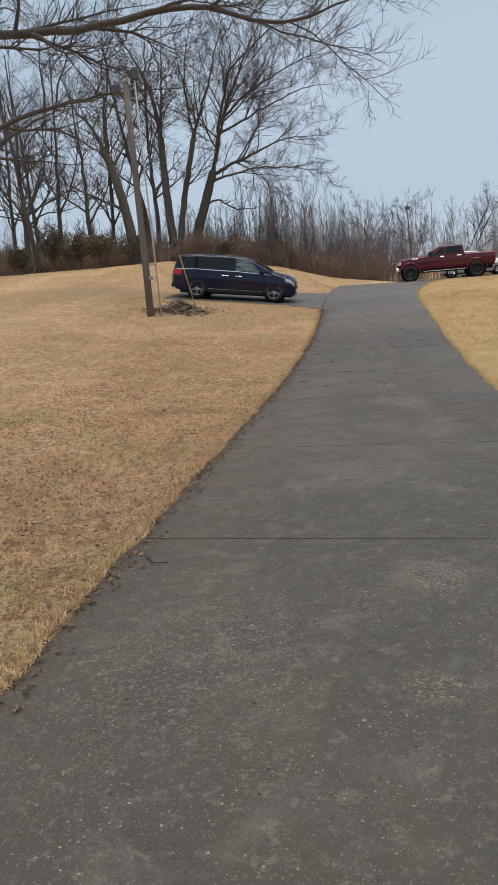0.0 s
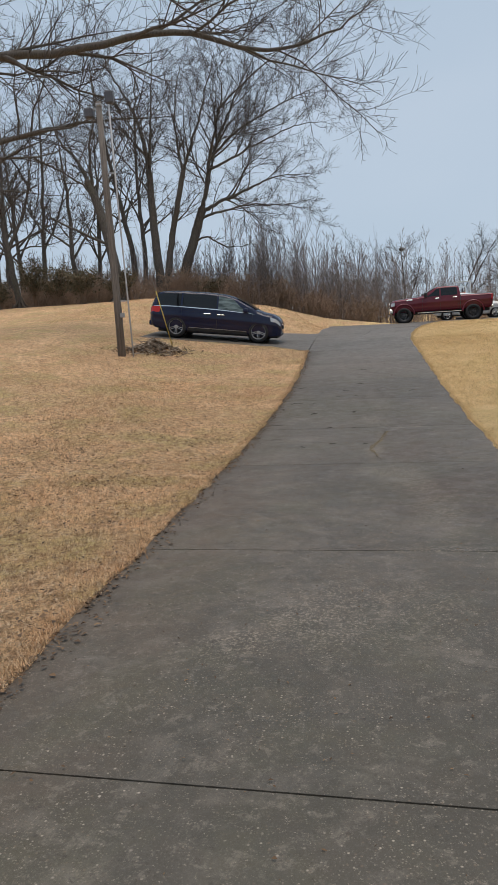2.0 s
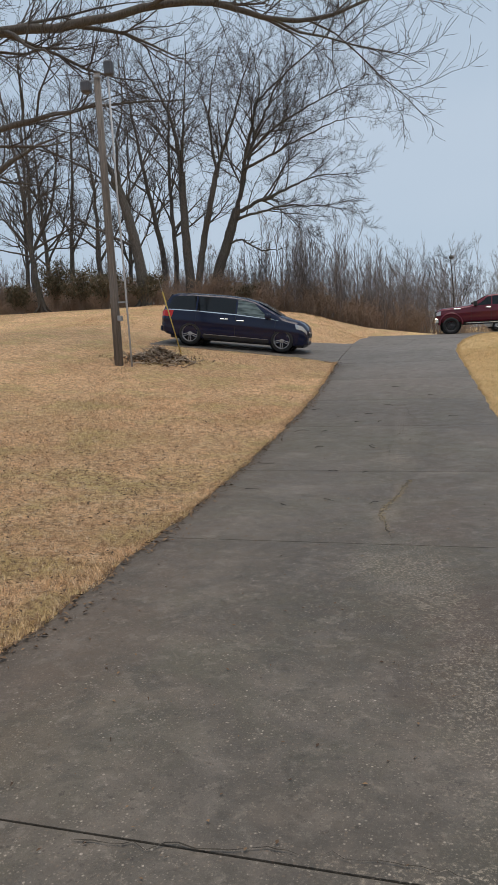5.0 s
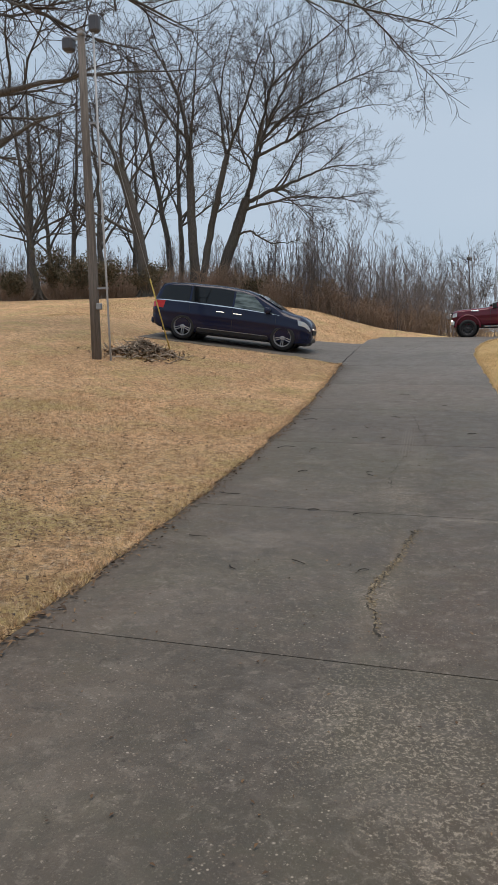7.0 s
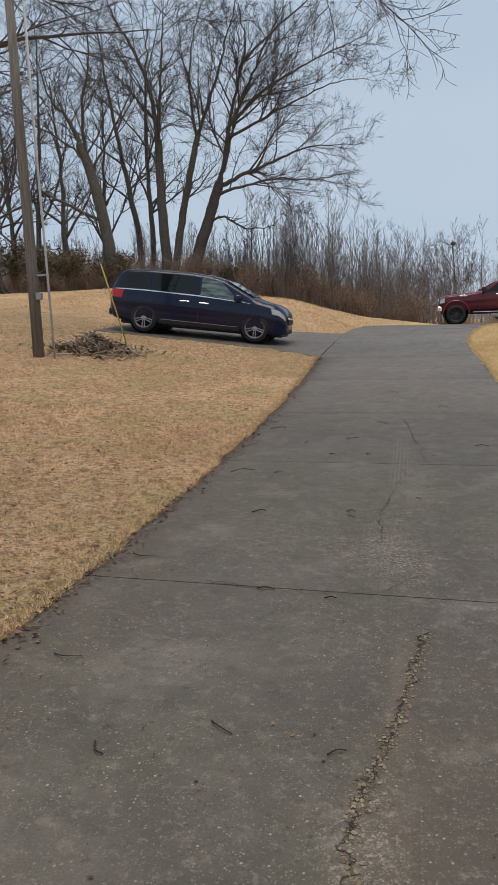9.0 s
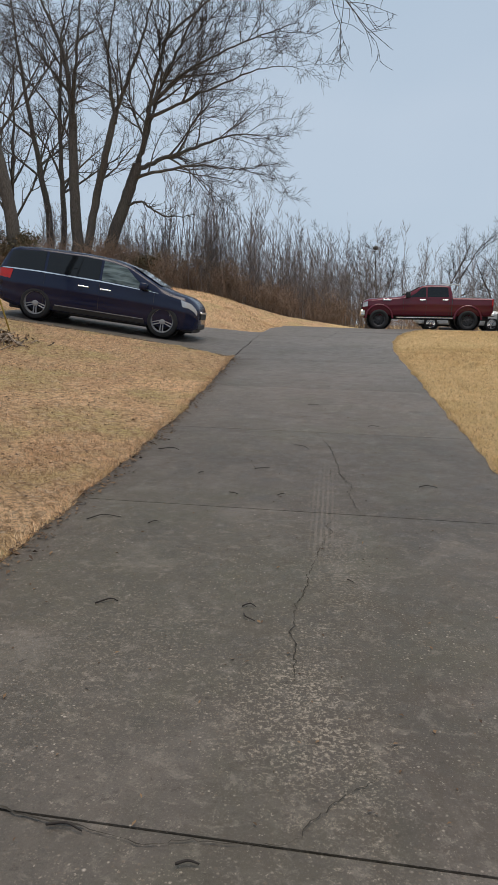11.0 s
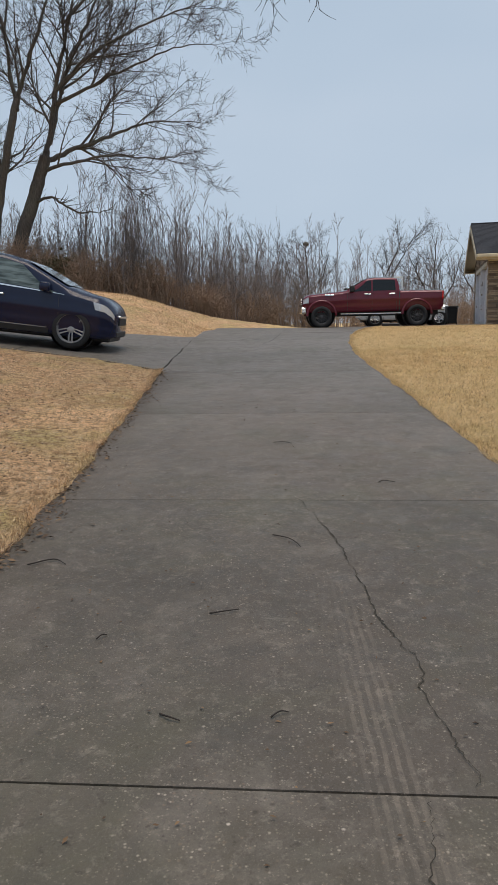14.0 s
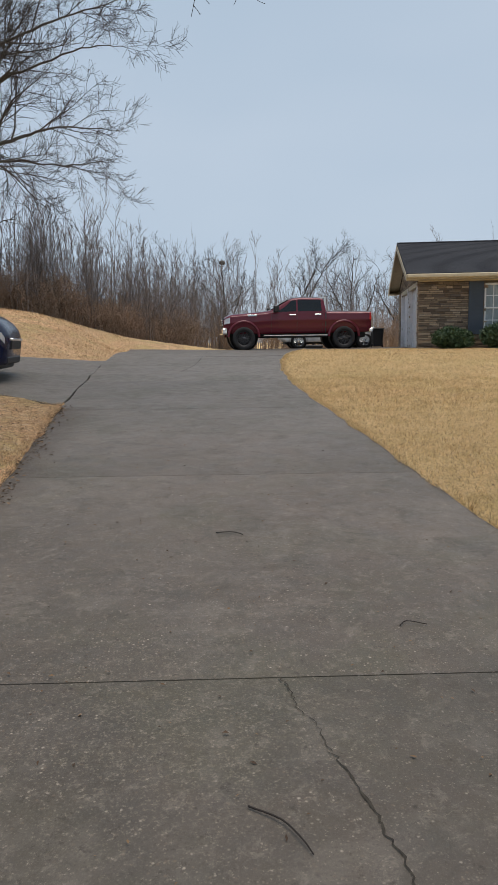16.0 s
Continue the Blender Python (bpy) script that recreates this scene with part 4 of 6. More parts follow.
def sprout(limbs, twigs, pts, r0, r1, level, rng, density=1.0, droop=0.0, start=0.25, spread=1.0):
    """A limb as a tapering tube, with side branches of side branches."""
    n = len(pts)
    radii = r0 + (r1 - r0) * (np.linspace(0, 1, n) ** 0.85)
    (limbs if r0 > 0.035 else twigs).tube(pts, radii, 8 if r0 > 0.15 else 5 if r0 > 0.04 else 3)
    if level <= 0:
        return
    length = np.linalg.norm(np.diff(pts, axis=0), axis=1).sum()
    count = max(2, int(density * (2.0 + length * (0.95 if level >= 3 else 1.9 if level == 2 else 3.4))))
    for s in np.sort(rng.uniform(start, 1.0, count)):
        k = min(n - 2, int(s * (n - 1)))
        base = pts[k] + (pts[k + 1] - pts[k]) * (s * (n - 1) - k)
        t = pts[k + 1] - pts[k]
        t = t / np.linalg.norm(t)
        side = np.cross(t, rng.normal(size=3))
        side /= np.linalg.norm(side)
        ang = rng.uniform(0.5, 1.1) * spread
        d = t * math.cos(ang) + side * math.sin(ang)
        d[2] += 0.10 - droop
        d /= np.linalg.norm(d)
        ln = length * (0.30 + 0.35 * rng.random()) * (1.12 - 0.66 * s)
        ln = min(ln, 5.4 if level >= 3 else 2.6 if level == 2 else 1.1)
        ln = max(ln, 0.45 if level == 1 else 0.9)
        r = max(0.0075, min(radii[k] * 0.6, 0.009 + ln * 0.0135))
        m = 4 if level == 1 else 6
        q = [base]
        for _ in range(m):
            d = d + rng.normal(0, 0.14, 3) + np.array([0, 0, 0.03 - droop * 0.12])
            d /= np.linalg.norm(d)
            q.append(q[-1] + d * ln / m)
        sprout(limbs, twigs, np.array(q), r, 0.0065 if level > 1 else 0.005, level - 1, rng, density, droop, 0.2, spread)


def bare_tree(name, x, y, limbs, label, seed, density=1.0, levels=3, sink=0.25):
    """limbs: (radius at foot, radius at tip, points from the foot in metres, levels of branching, droop)."""
    rng = np.random.default_rng(seed)
    z = float(ground(x, y)) - sink
    tree = empty(name, Matrix.Translation((x, y, z)), label, "tree")
    big, small = Soup(), Soup()
    for r0, r1, pts, lv, droop in limbs:
        p = spline(pts, 5)
        p[1:-1] += rng.normal(0, 0.03 if lv else 0.015, (len(p) - 2, 3))
        sprout(big, small, p, r0, r1, min(lv, levels), rng, density, droop, 0.24 if lv >= 3 else 0.2)
    # root flare
    for k in range(5):
        a = k * 1.257 + rng.random()
        big.tube(spline([(0, 0, 1.0), (0.3 * math.cos(a), 0.3 * math.sin(a), 0.4), (0.9 * math.cos(a), 0.9 * math.sin(a), 0.0)], 3), np.linspace(limbs[0][0] * 0.5, 0.03, 7), 6)
    big.build("trunk", BARK, tree, "grey-brown ridged bark")
    small.build("crown", TWIG, tree, "leafless twigs")
    return tree


bare_tree("leaning_tree", -11.7, 50.5, [
    (0.38, 0.27, [(-0.3, 0.0, 0.0), (0.0, 0.0, 1.6), (0.6, 0.0, 3.3), (1.2, 0.1, 5.0), (1.6, 0.1, 6.1)], 0, 0),
    (0.21, 0.02, [(1.4, 0.1, 5.6), (1.6, 0.1, 6.1), (2.0, 0.6, 7.9), (2.6, 0.8, 9.9), (3.4, 1.2, 11.8), (4.4, 1.0, 13.6), (5.4, 1.5, 15.4)], 3, 0),
    (0.17, 0.02, [(1.6, 0.1, 6.0), (1.7, 0.2, 6.5), (2.3, -0.0, 8.8), (3.0, -0.6, 11.0), (3.5, -0.9, 12.4), (3.4, -1.8, 14.3)], 3, 0),
    (0.15, 0.012, [(1.5, 0.1, 5.8), (2.6, 0.5, 6.4), (4.2, 0.8, 7.0), (5.5, 1.3, 7.6), (7.0, 1.6, 7.9), (9.3, 1.8, 7.9)], 3, 0.03),
    (0.13, 0.012, [(1.2, 0.1, 5.1), (1.4, 0.1, 5.5), (2.9, -0.4, 5.7), (4.8, -0.7, 5.9), (6.9, -0.9, 5.7), (9.0, -1.3, 5.9)], 3, 0.05),
    (0.1, 0.015, [(0.6, 0.0, 3.3), (0.9, 0.0, 4.0), (1.9, -0.4, 4.2), (2.8, -0.5, 3.7), (3.8, -1.0, 3.4), (4.9, -1.2, 3.5)], 1, 0.06),
    (0.12, 0.012, [(2.2, 0.0, 8.3), (2.4, -0.1, 9.1), (4.3, -0.1, 10.6), (6.2, -0.1, 11.5), (8.2, 0.4, 12.4), (9.7, 0.3, 12.8)], 3, 0),
    (0.1, 0.012, [(3.1, -0.6, 11.2), (3.3, -0.8, 11.8), (5.3, -1.0, 13.3), (7.1, -0.7, 14.7), (8.0, -0.8, 15.6)], 3, 0),
    (0.1, 0.012, [(2.2, 0.0, 8.4), (3.8, -0.6, 8.8), (5.8, -0.8, 9.6), (7.9, -1.5, 10.1), (9.6, -1.9, 10.1)], 3, 0.02),
    (0.09, 0.012, [(1.7, 0.2, 6.5), (1.9, 0.1, 7.5), (1.2, 0.5, 9.2), (0.9, 1.2, 11.2), (1.2, 1.6, 13.2)], 2, 0),
], "large leaning leafless tree with wide-spreading limbs", 11, 1.3)

bare_tree("twin_trunk_tree", -12.87, 49.5, [
    (0.34, 0.2, [(-0.1, 0.0, 0.0), (-0.1, 0.0, 1.6), (-0.2, 0.0, 3.9), (-0.3, 0.1, 6.2), (-0.3, 0.1, 8.3)], 0, 0),
    (0.2, 0.02, [(-0.3, 0.1, 7.4), (-0.3, 0.1, 8.3), (-0.7, 0.5, 10.6), (-1.3, 0.7, 12.4), (-2.3, 0.9, 14.2), (-3.0, 0.8, 15.6)], 3, 0),
    (0.15, 0.02, [(-0.3, 0.1, 7.4), (-0.3, 0.1, 7.8), (0.0, -0.2, 10.3), (0.3, -0.4, 12.5), (0.7, -0.8, 15.2)], 3, 0),
    (0.26, 0.15, [(0.2, 0.0, 0.0), (0.4, 0.0, 1.7), (0.9, 0.2, 4.4), (1.6, -0.2, 6.7), (2.0, 0.0, 8.4)], 0, 0),
    (0.15, 0.02, [(1.8, -0.1, 7.7), (2.0, 0.0, 8.4), (3.0, -0.3, 10.5), (3.8, -0.4, 12.6), (4.5, -0.6, 14.7)], 3, 0),
    (0.11, 0.015, [(1.9, -0.1, 7.8), (1.9, -0.0, 8.1), (1.5, 0.3, 11.0), (1.7, 0.8, 13.4), (2.1, 1.3, 15.5)], 3, 0),
    (0.09, 0.012, [(-0.3, 0.1, 6.0), (-0.3, 0.1, 6.8), (-1.5, -0.1, 8.8), (-2.9, -0.7, 10.2), (-4.3, -1.3, 11.0)], 2, 0),
    (0.08, 0.012, [(0.8, 0.2, 3.8), (1.0, 0.1, 4.8), (1.8, 0.5, 5.8), (2.7, 0.6, 6.9), (3.0, 0.9, 8.0)], 2, 0),
], "tall leafless tree with two grey trunks from one base", 12, 1.15)

bare_tree("slanting_tree", -14.17, 44.5, [
    (0.34, 0.22, [(0.1, 0.0, 0.0), (0.0, 0.0, 1.4), (-0.3, 0.0, 3.6), (-0.8, 0.1, 5.7), (-1.3, 0.1, 7.1)], 0, 0),
    (0.19, 0.02, [(-1.1, 0.1, 6.5), (-1.3, 0.1, 7.1), (-1.9, 0.5, 8.3), (-2.9, 0.6, 9.5), (-3.6, 0.9, 11.4)], 3, 0),
    (0.15, 0.02, [(-0.8, 0.1, 5.8), (-1.0, 0.1, 6.4), (-0.9, -0.3, 8.6), (-0.3, -0.5, 10.6), (-0.3, -0.6, 13.0)], 3, 0),
    (0.12, 0.05, [(-0.1, 0.0, 2.4), (-0.3, 0.0, 3.4), (-2.1, -0.3, 4.4), (-3.3, -0.6, 5.1)], 1, 0.02),
    (0.1, 0.015, [(-0.6, 0.1, 4.8), (-0.8, 0.1, 5.7), (0.2, 0.3, 7.5), (1.0, 0.8, 9.2), (1.4, 1.1, 11.1)], 3, 0),
    (0.09, 0.012, [(-0.9, 0.1, 5.8), (-1.1, 0.1, 6.4), (-2.6, -0.2, 7.7), (-4.2, -0.6, 8.5), (-5.3, -1.1, 9.0)], 2, 0),
], "leafless tree with a trunk that slants away from the drive", 13, 1.15)

bare_tree("slim_tree", -15.3, 52.0, [
    (0.24, 0.03, [(0, 0, 0), (-0.2, 0, 4.0), (-0.9, 0, 8.0), (-1.6, 0, 12.0), (-2.0, 0, 15.5)], 3, 0),
    (0.20, 0.03, [(0.5, 0, 0), (0.7, 0, 4.0), (0.5, 0.2, 8.0), (0.7, 0.2, 12.5), (1.0, 0.2, 15.0)], 3, 0),
], "pair of slim leafless trunks in the undergrowth", 14, 0.8)
for k, (x, y, lean, h) in enumerate(((-20.6, 45.0, -1.6, 13.0), (-22.6, 48.0, 0.1, 14.0), (-25.5, 44.0, -0.6, 14.5), (-29.0, 50.0, 0.8, 13.0), (-19.0, 55.0, 0.4, 13.0), (-24.0, 53.0, -0.8, 14.0), (-27.5, 56.0, 0.5, 15.0), (-31.5, 46.0, 0.9, 13.5), (-21.8, 51.5, 0.9, 15.0), (-17.6, 47.0, -0.5, 11.0), (-34.5, 52.0, 0.3, 14.0))):
    bare_tree("slim_tree", x, y, [
        (0.21, 0.03, [(0, 0, 0), (lean * 0.25, 0, h * 0.3), (lean * 0.6, 0.3, h * 0.65), (lean, 0.2, h)], 3, 0),
        (0.09, 0.02, [(lean * 0.2, 0, h * 0.28), (lean * 0.3 + 1.4, 0.5, h * 0.5), (lean * 0.3 + 2.0, 0.8, h * 0.8)], 2, 0),
    ], "tall slim leafless tree in the undergrowth", 20 + k, 0.85)

bare_tree("old_tree", -22.0, 39.5, [
    (0.62, 0.46, [(0, 0, 0), (-0.1, 0, 2.0), (0.1, 0, 4.2)], 0, 0),
    (0.36, 0.03, [(0.0, 0, 4.0), (0.6, 0, 6.0), (0.2, 0, 9.0), (0.8, 0, 13.0)], 3, 0),
    (0.25, 0.02, [(0.4, 0, 5.4), (2.2, -0.4, 6.8), (4.2, -0.6, 7.8), (6.6, -0.6, 8.6)], 3, 0),
    (0.30, 0.02, [(-0.1, 0, 4.0), (-1.6, 0, 6.2), (-2.6, 0.2, 9.4), (-3.0, 0.4, 13.0)], 3, 0),
], "old leafless tree with a thick trunk", 15, 0.85)

bare_tree("overhanging_tree", -19.5, 26.5, [
    (0.55, 0.42, [(0, 0, 0), (0.2, 0, 3.0), (0.6, 0, 5.6), (1.0, 0, 7.2)], 0, 0),
    (0.25, 0.012, [(0.9, 0, 7.0), (3.0, 0.2, 8.2), (5.4, 0.4, 9.4), (9.6, 0.6, 9.3), (13.7, 1.2, 9.7), (16.2, 1.6, 9.0), (18.6, 2.2, 9.4), (20.6, 3.0, 10.8)], 3, 0.0),
    (0.20, 0.012, [(2.6, 0.2, 8.0), (4.6, -0.4, 9.6), (7.6, -0.8, 11.0), (10.0, -1.0, 11.3), (13.5, -1.0, 10.9), (16.4, -0.6, 11.5), (18.2, -0.4, 12.8)], 3, -0.03),
    (0.20, 0.012, [(0.7, 0, 5.8), (3.0, 1.2, 5.8), (6.6, 2.0, 7.0), (9.6, 2.6, 7.6), (13.0, 3.0, 7.6)], 3, 0.08),
    (0.24, 0.02, [(1.0, 0, 7.0), (0.4, 0.8, 10.0), (0.6, 1.6, 14.0)], 2, 0),
], "big leafless tree whose long limbs reach over the lawn", 16, 1.0)


# small trees at the far edge of the pad
bare_tree("nest_tree", 4.1, 84.0, [
    (0.14, 0.03, [(0, 0, 0), (0.1, 0, 3.0), (0, 0, 6.0), (-0.2, 0, 9.0)], 3, 0),
    (0.08, 0.02, [(0.1, 0, 2.6), (1.2, 0.3, 5.0), (2.0, 0.4, 7.8)], 3, 0),
    (0.08, 0.02, [(0.05, 0, 3.2), (-1.2, 0.3, 5.2), (-2.2, 0.4, 8.0)], 3, 0),
], "small leafless tree with a dark nest near its top", 41, 1.2)
bare_tree("tilted_tree", 9.0, 79.0, [
    (0.12, 0.02, [(0, 0, 0), (1.2, 0, 3.4), (2.6, 0, 6.4), (4.0, 0, 8.8)], 3, 0),
    (0.10, 0.02, [(0.3, 0, 0), (0.8, 0.3, 3.6), (2.2, 0.3, 6.8), (2.8, 0.3, 8.4)], 2, 0),
], "thin leafless tree that tilts sideways", 42, 1.0)
for x, y, h, sd in ((14.6, 79.0, 8.6, 43), (21.0, 82.0, 8.0, 44), (-0.5, 82.0, 8.4, 45), (27.0, 80.0, 8.8, 46), (18.0, 76.0, 7.0, 47)):
    bare_tree("small_tree", x, y, [
        (0.15, 0.02, [(0, 0, 0), (0.1, 0, h * 0.3), (-0.1, 0, h * 0.65), (0.1, 0, h)], 3, 0),
        (0.10, 0.02, [(0, 0, h * 0.25), (1.5, 0.3, h * 0.5), (2.4, 0.3, h * 0.85)], 3, 0),
        (0.10, 0.02, [(0, 0, h * 0.3), (-1.3, -0.3, h * 0.55), (-2.3, -0.2, h * 0.8)], 3, 0),
    ], "small round-crowned leafless tree at the woods' edge", sd, 1.1)
nest = bmesh.new()
bmesh.ops.create_icosphere(nest, subdivisions=2, radius=0.30)
for v in nest.verts:
    v.co.z *= 0.7
    v.co *= 1 + 0.25 * noise.noise(v.co * 6)
nest_ob = part("nest", nest, BARK)
nest_ob.location = (4.0, 84.0, float(ground(4.0, 84.0)) + 8.4)
tagged(nest_ob, "dark round leaf nest high in a bare tree", "nest")


# ---- thicket behind the lawn: saplings past counting ----
def sapling(soup, rng, x, y, h, stems, fine=3):
    """Slim upright stems with steep side shoots and fine twigs."""
    z = float(ground(x, y)) - 0.1
    for _ in range(stems):
        n = 4
        hh = h * rng.uniform(0.65, 1.05)
        pts = [np.array([x + rng.normal(0, 0.3), y + rng.normal(0, 0.3), z])]
        d = np.array([rng.normal(0, 0.07), rng.normal(0, 0.07), 1.0])
        for k in range(n):
            d = d + rng.normal(0, 0.035, 3)
            d /= np.linalg.norm(d)
            pts.append(pts[-1] + d * hh / n)
        pts = np.array(pts)
        soup.tube(pts, np.linspace(0.008 + 0.005 * hh, 0.006, n + 1), 3)
        for s in rng.uniform(0.16, 1.0, int(8 + hh * 1.6)):
            k = min(n - 1, int(s * n))
            b = pts[k] + (pts[k + 1] - pts[k]) * (s * n - k)
            a = rng.uniform(0, 6.28)
            out = rng.uniform(0.25, 0.6)
            e = np.array([math.cos(a) * out, math.sin(a) * out, rng.uniform(0.7, 1.1)])
            ln = hh * rng.uniform(0.10, 0.30) * (1.2 - 0.75 * s)
            tip = b + e * ln
            soup.tube([b, tip], [0.011, 0.005], 3)
            for f in rng.uniform(0.2, 0.9, fine):
                g = e + rng.normal(0, 0.38, 3)
                q = b + (tip - b) * f
                soup.tube([q, q + g * ln * rng.uniform(0.3, 0.55)], [0.007, 0.0045], 3)


rng = np.random.default_rng(31)
near_thicket, far_thicket, undergrowth, around = Soup(), Soup(), Soup(), Soup()
for k in range(430):
    x = rng.uniform(-36, 3.0)
    y = 50.0 + max(0, x + 8) * 1.2 + rng.gamma(1.5, 2.8)
    sapling(near_thicket, rng, x, y, rng.uniform(3.6, 7.4) * (1.0 if x > -9 else 0.62), int(rng.integers(1, 4)))
for k in range(460):
    x = rng.uniform(-8, 46)
    y = 68 + rng.gamma(1.6, 8.0)
    sapling(far_thicket, rng, x, y, rng.uniform(4.0, 8.6), int(rng.integers(1, 3)))
# unseen woods added to the sides of and behind the camera, to darken reflections
for k in range(260):
    a = rng.uniform(-200, 20)
    d = rng.uniform(42, 62)
    x, y = 4 + d * math.cos(radians(a)), 8 + d * math.sin(radians(a))
    sapling(around, rng, x, y, rng.uniform(8.0, 14.0), 2, 1)


def brush_clump(soup, rng, x, y, w, h, n):
    """Tangled stems arching out of one root."""
    z = float(ground(x, y)) - 0.05
    for _ in range(n):
        a, out = rng.uniform(0, 6.28), rng.uniform(0.1, 1.0) * w
        b = np.array([x + rng.normal(0, 0.2 * w), y + rng.normal(0, 0.2 * w), z])
        tip = b + np.array([math.cos(a) * out, math.sin(a) * out, h * rng.uniform(0.35, 1.0)])
        mid_ = (b + tip) / 2 + np.array([0, 0, h * 0.22]) + rng.normal(0, 0.12, 3)
        soup.tube([b, mid_, tip], [0.014, 0.012, 0.008], 3)
        for _ in range(4):
            e = mid_ + (tip - mid_) * rng.random()
            soup.tube([e, e + rng.normal(0, 0.30, 3) * (1 + h * 0.2)], [0.009, 0.005], 3)


for k in range(400):
    x = rng.uniform(-36, 0.5)
    y = 48.2 + max(0, x + 9) * 1.25 + rng.gamma(1.3, 1.5) - (3.0 if x < -14 else 0.0) * rng.random()
    brush_clump(undergrowth, rng, x, y, rng.uniform(0.5, 1.2), rng.uniform(0.8, 2.3), 16)
for k in range(260):
    x = rng.uniform(-4, 46)
    y = 62 + rng.gamma(1.5, 3.5)
    brush_clump(undergrowth, rng, x, y, rng.uniform(0.8, 1.6), rng.uniform(1.2, 3.0), 12)
for k in range(200):
    x = rng.uniform(-42, 0)
    brush_clump(undergrowth, rng, x, rng.uniform(58, 76), rng.uniform(0.9, 1.7), rng.uniform(1.8, 3.6), 11)
tagged(near_thicket.build("thicket", THICKET), "dense thicket of bare grey-brown saplings behind the lawn", "thicket", kind="stuff")
tagged(far_thicket.build("far_woods", THICKET), "distant bare woodland edge", "woods", kind="stuff")
tagged(around.build("surrounding_woods", THICKET), "bare woods closing the place behind", "woods", kind="stuff")
BRUSH = simple("brush_stems", (0.25, 0.180, 0.132), 0.95, 0.0, 0.35, 0.5)
tagged(undergrowth.build("undergrowth", BRUSH), "tangled brown winter undergrowth below the trees", "undergrowth", kind="stuff")


# low evergreen and brambly bushes at the foot of the trees
mk = Mat("dull_evergreen", 0.8)
mk.color(mk.ramp(mk.island(), [(0.0, (0.050, 0.050, 0.026)), (0.5, (0.095, 0.080, 0.045)), (1.0, (0.17, 0.125, 0.080))]))
DULL = mk.m


def wild_bush(x, y, w, h, seed):
    rng = np.random.default_rng(seed)
    ob = empty("wild_bush", Matrix.Translation((x, y, float(ground(x, y)))), "scruffy dull green and brown bush below the trees", "bush", "bushes below the trees")
    st, lv = Soup(), Soup()
    for k in range(46):
        a, d = rng.uniform(0, 6.28), rng.uniform(0.1, 1.0)
        tip = np.array([w * d * math.cos(a), w * d * math.sin(a), h * rng.uniform(0.5, 1.1)])
        m1 = tip * [0.4, 0.4, 0.6] + rng.normal(0, 0.06, 3)
        st.tube([np.array([rng.normal(0, 0.1), rng.normal(0, 0.1), -0.05]), m1, tip], [0.018, 0.012, 0.006], 4)
        n = 62
        t = rng.random(n) ** 0.7
        p = m1 + (tip - m1) * t[:, None] + rng.normal(0, 0.13, (n, 3))
        p[:, 2] = np.maximum(p[:, 2], 0.02)
        a1, b1 = rng.normal(0, 0.05, (n, 3)), rng.normal(0, 0.02, (n, 3))
        i = np.arange(n) * 4
        lv.add(np.stack([p - a1, p + b1, p + a1, p - b1], 1).reshape(-1, 3), np.stack([i, i + 1, i + 2, i + 3], -1))
    tagged(st.build("stem_tangle", BRUSH, ob), kind="stuff")
    tagged(lv.build("foliage", DULL, ob, smooth=False), kind="stuff")


for k, (x, y, w, h) in enumerate(((-17.5, 43.6, 1.1, 2.0), (-15.8, 43.0, 1.2, 1.9), (-19.2, 44.0, 1.0, 2.5), (-14.0, 44.4, 1.0, 1.7), (-9.6, 49.2, 1.0, 1.3), (-21.0, 43.2, 0.8, 1.4), (-24.5, 42.6, 0.9, 1.3))):
    wild_bush(x, y, w, h, 60 + k)

# ---- utility pole with its guy wire ----
mk = Mat("weathered_pole_wood", 0.9)
g = mk.noise(30, 5, 0.7, stretch=(1, 1, 0.06))
mk.color(mk.ramp(g, [(0.3, (0.085, 0.072, 0.062)), (0.7, (0.21, 0.185, 0.165))])).bump(g, 0.5, 0.01)
POLEWOOD = mk.m
GALV = simple("galvanised_steel", (0.32, 0.33, 0.34), 0.5, 0.7)
GREYPVC = simple("grey_conduit", (0.40, 0.40, 0.41), 0.6)
YELLOW = simple("yellow_guard", (0.47, 0.35, 0.08), 0.6)


def tube_part(name, pts, radii, material, parent, sides=10, label=""):
    v, q = tube_arrays(pts, radii if hasattr(radii, "__len__") else [radii] * len(pts), sides)
    faces = [tuple(f) for f in q.tolist()] + [tuple(range(sides))[::-1], tuple(range(len(v) - sides, len(v)))]
    return mesh_ob(name, v.tolist(), faces, material, parent, label, smooth=True)


px, py = -7.12, 23.4
pz = float(ground(px, py))
pole = empty("utility_pole", Matrix.Translation((px, py, pz)), "weathered wooden utility pole standing in the lawn", "utility pole")
tube_part("post", [(0, 0, -0.3), (0, 0, 2), (-0.02, 0, 4.5), (-0.03, 0, 7.15)], [0.118, 0.108, 0.095, 0.08], POLEWOOD, pole, 14)
tube_part("conduit", [(0.36, -0.02, -0.1), (0.33, -0.02, 2.0), (0.29, -0.02, 4.4), (0.27, -0.02, 7.1)], 0.024, GREYPVC, pole)
for z, w in ((1.6, 0.34), (5.2, 0.28)):
    box("bracket", -0.12, -0.03, z - 0.02, w + 0.02, 0.02, z + 0.02, GALV, pole)
LAMPMETAL = simple("grey_lamp_metal", (0.09, 0.09, 0.10), 0.5, 0.4)
box("lamp_arm", -0.34, -0.03, 6.95, -0.05, 0.03, 7.0, GALV, pole)
